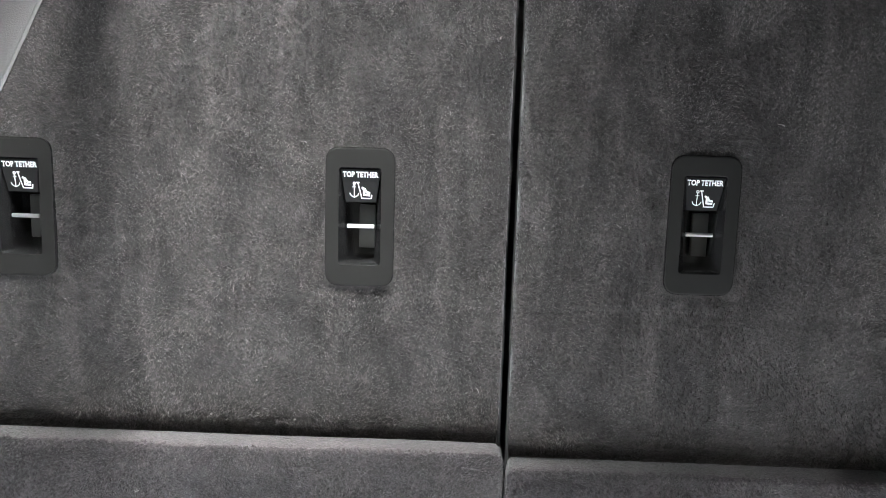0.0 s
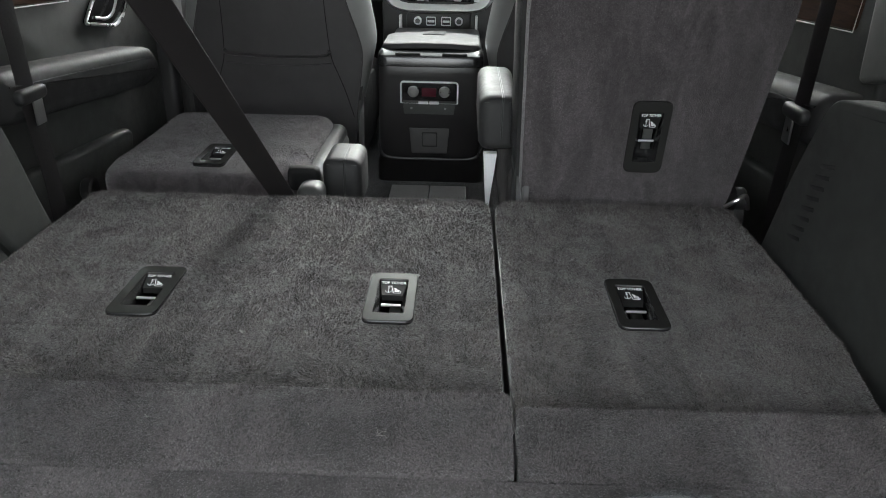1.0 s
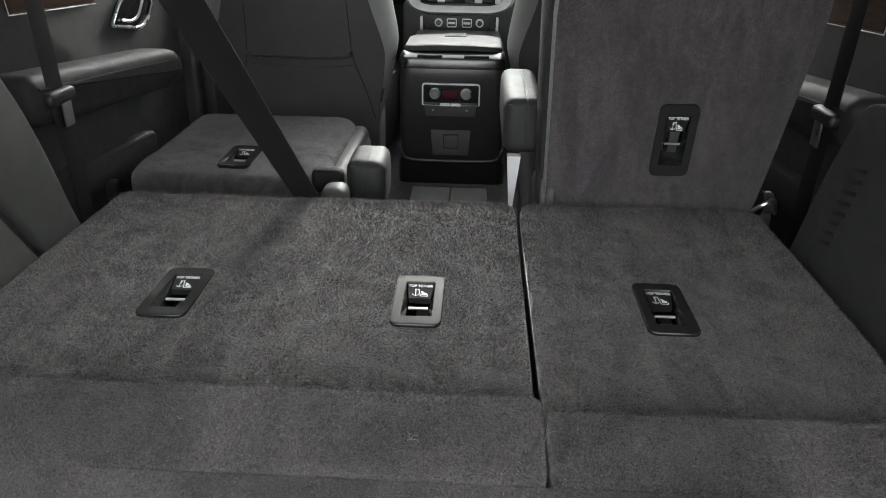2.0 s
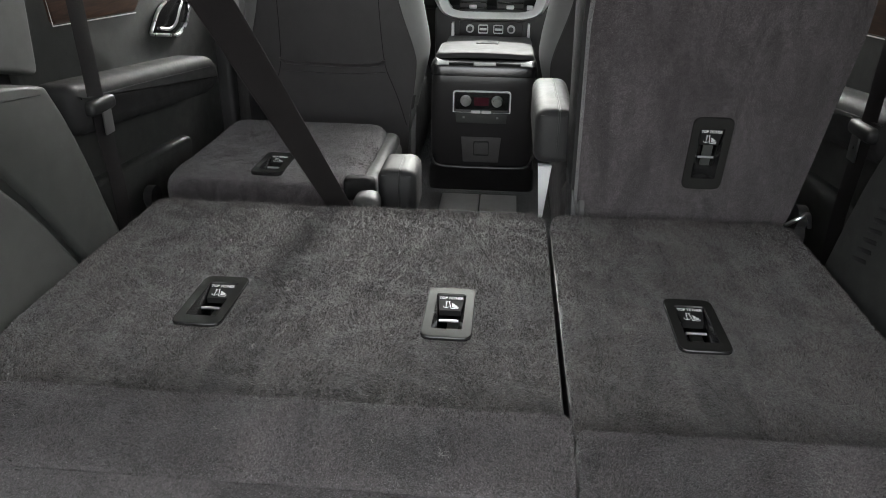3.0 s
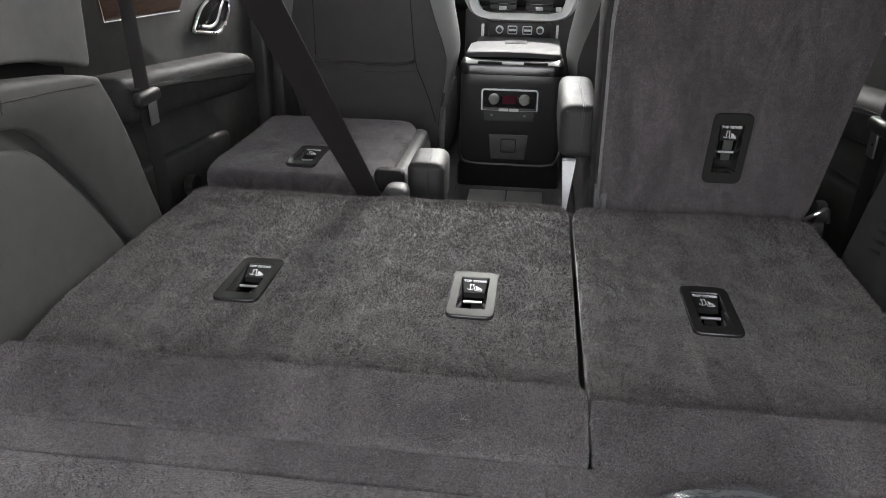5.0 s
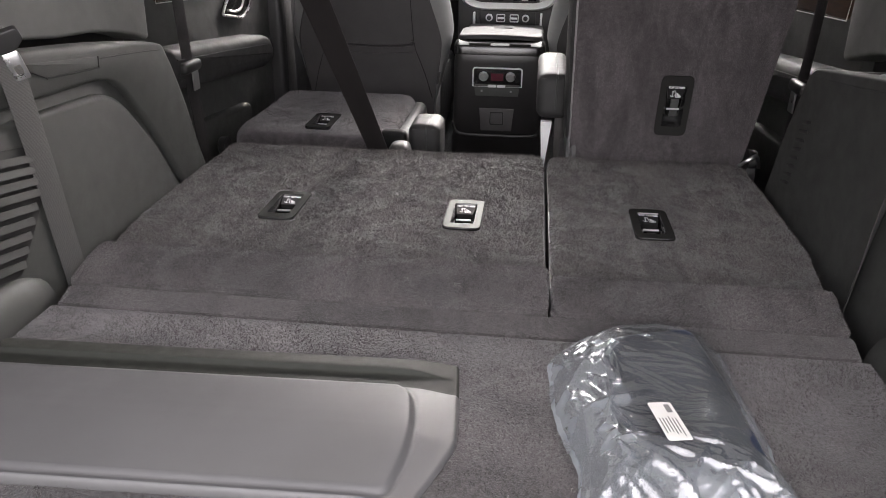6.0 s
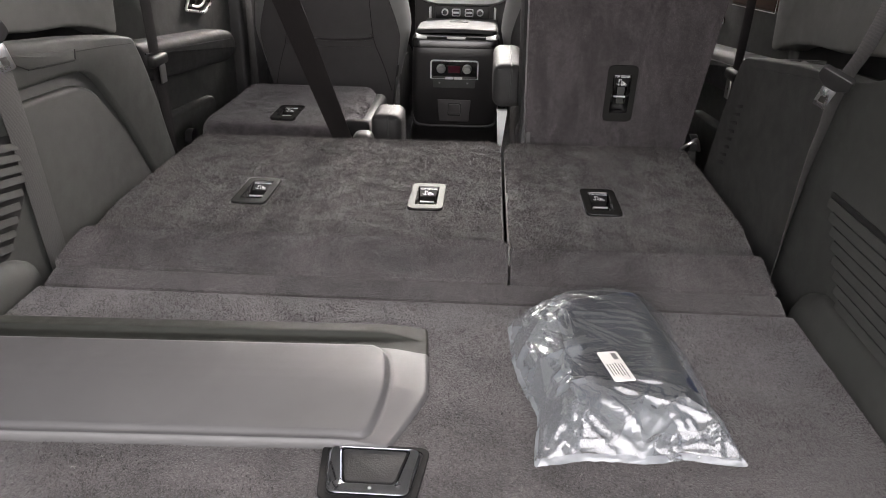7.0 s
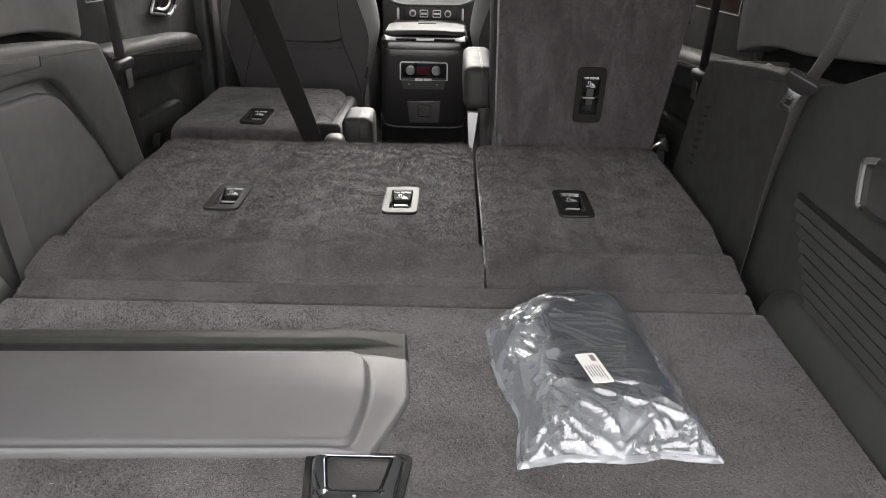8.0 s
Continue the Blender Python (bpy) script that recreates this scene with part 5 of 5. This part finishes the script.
    # one plastic throughout; the flange's darker copy paints in its shade
    for index, name, mat, label in ((0, "rim", PANEL_GREY, "grey rounded rim"), (1, "centre", PANEL_GREY, "flat grey centre"), (2, "flange", PANEL_SHADED, "stepped flange with its shade put into the colour")):
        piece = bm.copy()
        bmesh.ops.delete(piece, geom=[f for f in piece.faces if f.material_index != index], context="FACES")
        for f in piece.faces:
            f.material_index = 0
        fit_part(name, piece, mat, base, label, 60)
    bm.free()
    return base


loose_panel()

BAG = [(0.19, -0.435), (0.245, -0.394), (0.306, -0.370), (0.362, -0.392), (0.382, -0.45), (0.388, -0.56), (0.395, -0.68), (0.404, -0.760),
       (0.33, -0.762), (0.22, -0.770), (0.178, -0.778), (0.182, -0.69), (0.155, -0.58), (0.156, -0.49)]


def bag():
    base = thing("plastic_bag", (0.28, -0.60, -0.02), "clear crinkled plastic bag with a dark moulding and white label inside", "plastic bag")
    c = Vector((0.28, -0.58))
    soft = rounded(BAG, [0.012, 0.02, 0.03, 0.025, 0.03, 0.03, 0.03, 0.004, 0.02, 0.01, 0.003, 0.012, 0.03, 0.02], 5)
    rim = []
    for a, b in zip(soft, soft[1:] + soft[:1]):
        steps = max(1, round((b - a).length / 0.005))
        rim += [a + (b - a) * k / steps for k in range(steps)]
    # the rim is pulled in and out where the film is creased
    rim = [p + (p - c).normalized() * (0.008 * noise.noise((p.x * 19, p.y * 19, 2.0)) + 0.0012 * noise.noise((p.x * 95, p.y * 95, 7.0))) for p in rim]
    # film: a skin with many straight folds, calm where it is stretched over the moulding
    rnd = random.Random(8)
    n = len(rim)

    def calm(x, y):
        a = min(x - 0.228 - 0.010 * math.sin(y * 50), 0.372 - x, y + 0.700 - 0.45 * max(0.0, 0.285 - x), -0.395 - y)
        return max(0.0, min(1.0, a / 0.012))
    folds = []

    def fold(count, xs, ys, turn, length, width, high):
        for _ in range(count):
            a = radians(rnd.uniform(*turn))
            folds.append((rnd.uniform(*xs), rnd.uniform(*ys), math.cos(a), math.sin(a), rnd.uniform(*length), rnd.uniform(*width), rnd.uniform(*high)))
    fold(30, (0.18, 0.40), (-0.775, -0.68), (35, 150), (0.025, 0.07), (0.006, 0.015), (0.004, 0.010))
    fold(10, (0.19, 0.40), (-0.765, -0.745), (-15, 15), (0.02, 0.06), (0.003, 0.006), (0.002, 0.005))
    fold(9, (0.20, 0.36), (-0.70, -0.66), (-45, -5), (0.04, 0.09), (0.005, 0.010), (0.004, 0.007))
    fold(30, (0.16, 0.235), (-0.70, -0.42), (20, 140), (0.02, 0.06), (0.005, 0.014), (0.003, 0.007))
    fold(10, (0.20, 0.36), (-0.42, -0.38), (-30, 40), (0.015, 0.04), (0.003, 0.007), (0.002, 0.004))
    fold(30, (0.24, 0.38), (-0.67, -0.41), (-45, 20), (0.03, 0.08), (0.0022, 0.0045), (0.0016, 0.0032))
    fold(34, (0.185, 0.40), (-0.765, -0.705), (30, 150), (0.010, 0.028), (0.003, 0.006), (0.003, 0.006))
    fold(10, (0.37, 0.40), (-0.74, -0.45), (60, 120), (0.02, 0.05), (0.003, 0.006), (0.002, 0.004))
    for (xa, ya), (xb, yb), w, h in (((0.215, -0.412), (0.355, -0.418), 0.004, 0.005), ((0.205, -0.585), (0.245, -0.675), 0.006, 0.006), ((0.245, -0.672), (0.385, -0.722), 0.006, 0.007),
                                     ((0.225, -0.44), (0.235, -0.56), 0.005, 0.005), ((0.215, -0.755), (0.255, -0.69), 0.008, 0.010), ((0.255, -0.69), (0.30, -0.745), 0.008, 0.009)):
        d = Vector((xb - xa, yb - ya))
        folds.append(((xa + xb) / 2, (ya + yb) / 2, d.x / d.length, d.y / d.length, d.length * 0.7, w, h))
    table = np.array(folds)

    def height(x, y, k):
        z = 0.036 * (1 - k ** 4.5) * (0.55 + 0.45 * max(0.0, min(1.0, (y + 0.755) / 0.04)))
        dx, dy = x - table[:, 0], y - table[:, 1]
        along, off = dx * table[:, 2] + dy * table[:, 3], dx * table[:, 3] - dy * table[:, 2]
        fade = np.clip(1.6 * (1 - np.abs(along) / table[:, 4]), 0, 1)
        tent = np.clip(1 - np.abs(off) / table[:, 5], 0, 1)
        lift = float(np.sort(fade * tent * table[:, 6])[-2:] @ (0.35, 1.0))
        return -0.0183 + z + lift * min(1.0, (1.0 - k) * 9 + 0.12)
    bm = bmesh.new()
    K = 100
    rows = []
    for j in range(1, K + 1):
        k = (j / K) ** 0.8
        rows.append([bm.verts.new((c.x + (p.x - c.x) * k, c.y + (p.y - c.y) * k, height(c.x + (p.x - c.x) * k, c.y + (p.y - c.y) * k, k))) for p in rim])
    mid = bm.verts.new((c.x, c.y, height(c.x, c.y, 0)))
    for i in range(n):
        bm.faces.new((mid, rows[0][i], rows[0][(i + 1) % n]))
    for a, b in zip(rows, rows[1:]):
        for i in range(n):
            bm.faces.new((a[i], b[i], b[(i + 1) % n], a[(i + 1) % n]))
    loose = bm.copy()

    def stretched(f):
        q = f.calc_center_median()
        return calm(q.x, q.y) > 0.4
    bmesh.ops.delete(bm, geom=[f for f in bm.faces if not stretched(f)], context="FACES")
    bmesh.ops.delete(loose, geom=[f for f in loose.faces if stretched(f)], context="FACES")
    fit_part("film", bm, FILM, base, "clear stretched film")
    fit_part("loose_film", loose, FILM_LOOSE, base, "milky crumpled film edge")
    edge = bmesh.new()
    jag = [1 + 0.010 * noise.noise((i * 0.12, 1.0, 0)) + 0.004 * noise.noise((i * 1.3, 5.0, 0)) for i in range(len(rim))]
    rings(edge, [[(c.x + (q.x - c.x) * k * (j if k > 1 else 1), c.y + (q.y - c.y) * k * (j if k > 1 else 1), z + 0.002 * noise.noise((i * 0.5, 1.0, 0))) for i, (q, j) in enumerate(zip(rim, jag))]
                 for k, z in ((0.965, -0.0125), (0.98, -0.0140), (0.995, -0.0160), (1.006, -0.0172))], None, False, False)
    fit_part("sealed_edge", edge, FILM_EDGE, base, "milky sealed film edge")
    # the moulding inside
    out = rounded([(0.222, -0.452), (0.345, -0.408), (0.368, -0.55), (0.382, -0.712), (0.30, -0.70), (0.245, -0.672), (0.216, -0.61), (0.232, -0.54)], [0.03, 0.03, 0.05, 0.03, 0.03, 0.03, 0.03, 0.03], 5)
    bm = plate(bmesh.new(), out, -0.018, 0.008, 0.012)
    fit_part("moulding", bm, NAVY, base, "navy-black plastic moulding")
    # paper label, on the film
    m = Matrix.Translation((0.2755, -0.653, 0.0295)) @ Matrix.Rotation(radians(10), 4, "Z") @ Matrix.Rotation(radians(-5), 4, "X")
    lab = fit_part("paper_label", plate(bmesh.new(), rounded(rect(0.0255, 0.070), 0.003, 3), 0, 0.0008, 0, m), LABEL_WHITE, base, "white paper label with small print")
    bm = bmesh.new()
    rnd = random.Random(5)
    for k in range(6):
        x = -0.0095 + 0.0034 * k
        strokes(bm, [[(x, 0.006 - 0.003 * rnd.random()), (x, -0.030 + 0.010 * rnd.random())]], 0.0013, 0.0012)
    strokes(bm, [[(0.006, 0.016), (0.006, 0.028)]], 0.006, 0.0012)
    bm.transform(m)
    fit_part("print", bm, INK, lab, "grey bars of small print", False)
    return base


bag()


def floor_latch():
    base = thing("floor_latch", (0.004, -0.80, -0.02), "chrome handle latch set in the cargo carpet", "latch")
    base_m = Matrix.Translation((0.004, -0.800, -0.02))
    o = rounded([(-0.050, -0.045), (0.050, -0.045), (0.060, 0.040), (-0.060, 0.040)], 0.014, 6)
    i = rounded([(-0.043, -0.038), (0.043, -0.038), (0.053, 0.034), (-0.053, 0.034)], 0.010, 6)
    fit_part("bezel", ring_plate(bmesh.new(), o, i, -0.004, 0.003, base_m), BADGE, base, "dark plastic bezel")
    fit_part("well", plate(bmesh.new(), i, -0.004, 0.0012, 0, base_m), TRIM_BLACK, base)
    o = rounded([(-0.042, -0.036), (0.042, -0.036), (0.0505, 0.032), (-0.0505, 0.032)], 0.010, 6)
    i = rounded([(-0.027, -0.020), (0.027, -0.020), (0.037, 0.0315), (-0.037, 0.0315)], 0.006, 6)
    bm = bmesh.new()
    rings(bm, [[(p.x, p.y, z) for p in q] for q, z in ((o, 0.0), (o, 0.0045), ([a + (b - a) * 0.15 for a, b in zip(o, i)], 0.0062), ([a + (b - a) * 0.85 for a, b in zip(o, i)], 0.0055), (i, 0.003), (i, 0.0))], base_m, False, False)
    fit_part("handle", bm, CHROME, base, "dusty chrome pull handle")
    i2 = [Vector((p.x * 0.96, p.y * 0.94 + 0.001)) for p in i]
    fit_part("finger_plate", plate(bmesh.new(), i2, 0.0, 0.0042, 0.001, base_m), LEATHER_DARK, base, "dark grained finger plate")
    bm = bmesh.new()
    disc(bm, 0.002, 0.0012, (0.006, -0.829, -0.0145), "z", 12, 0.0004)
    fit_part("pin", bm, PALE, base)
    return base


floor_latch()


def lint(spots, seed):
    """Pale threads and specks caught in the carpet."""
    bm = bmesh.new()
    rnd = random.Random(seed)
    for x, y, z, size in spots:
        a = rnd.uniform(0, 6.28)
        pts = [(x + size * (k / 5 - 0.5) * math.cos(a + 0.10 * k), y + size * (k / 5 - 0.5) * math.sin(a + 0.10 * k), z + 0.0015 * math.sin(k * 1.1)) for k in range(6)]
        tube(bm, pts, 0.00028 if size > 0.006 else 0.0004, 4)
    return bm


LINT = material("pale_lint", (0.26, 0.25, 0.24), 0.9)
rnd = random.Random(11)
spots = [(0.017 + 0.003 * k, -0.345 - 0.004 * k, 0.0145, 0.012) for k in range(3)] + [(0.157, -0.335, 0.013, 0.022)]
spots += [(rnd.uniform(-0.54, 0.54), rnd.uniform(-0.95, -0.44), -0.0175, rnd.choice((0.002, 0.003, 0.005))) for k in range(46)]
spots += [(rnd.uniform(-0.55, 0.56), rnd.uniform(-0.34, -0.30), 0.0135, rnd.choice((0.002, 0.003, 0.004))) for k in range(10)]
spots += [(rnd.uniform(-0.55, 0.56), rnd.uniform(-0.26, 0.30), 0.0035, rnd.choice((0.002, 0.003, 0.006))) for k in range(18)]
solid("carpet_lint", lint(spots, 3), LINT, "pale lint threads caught in the carpet", "lint", "stuff")
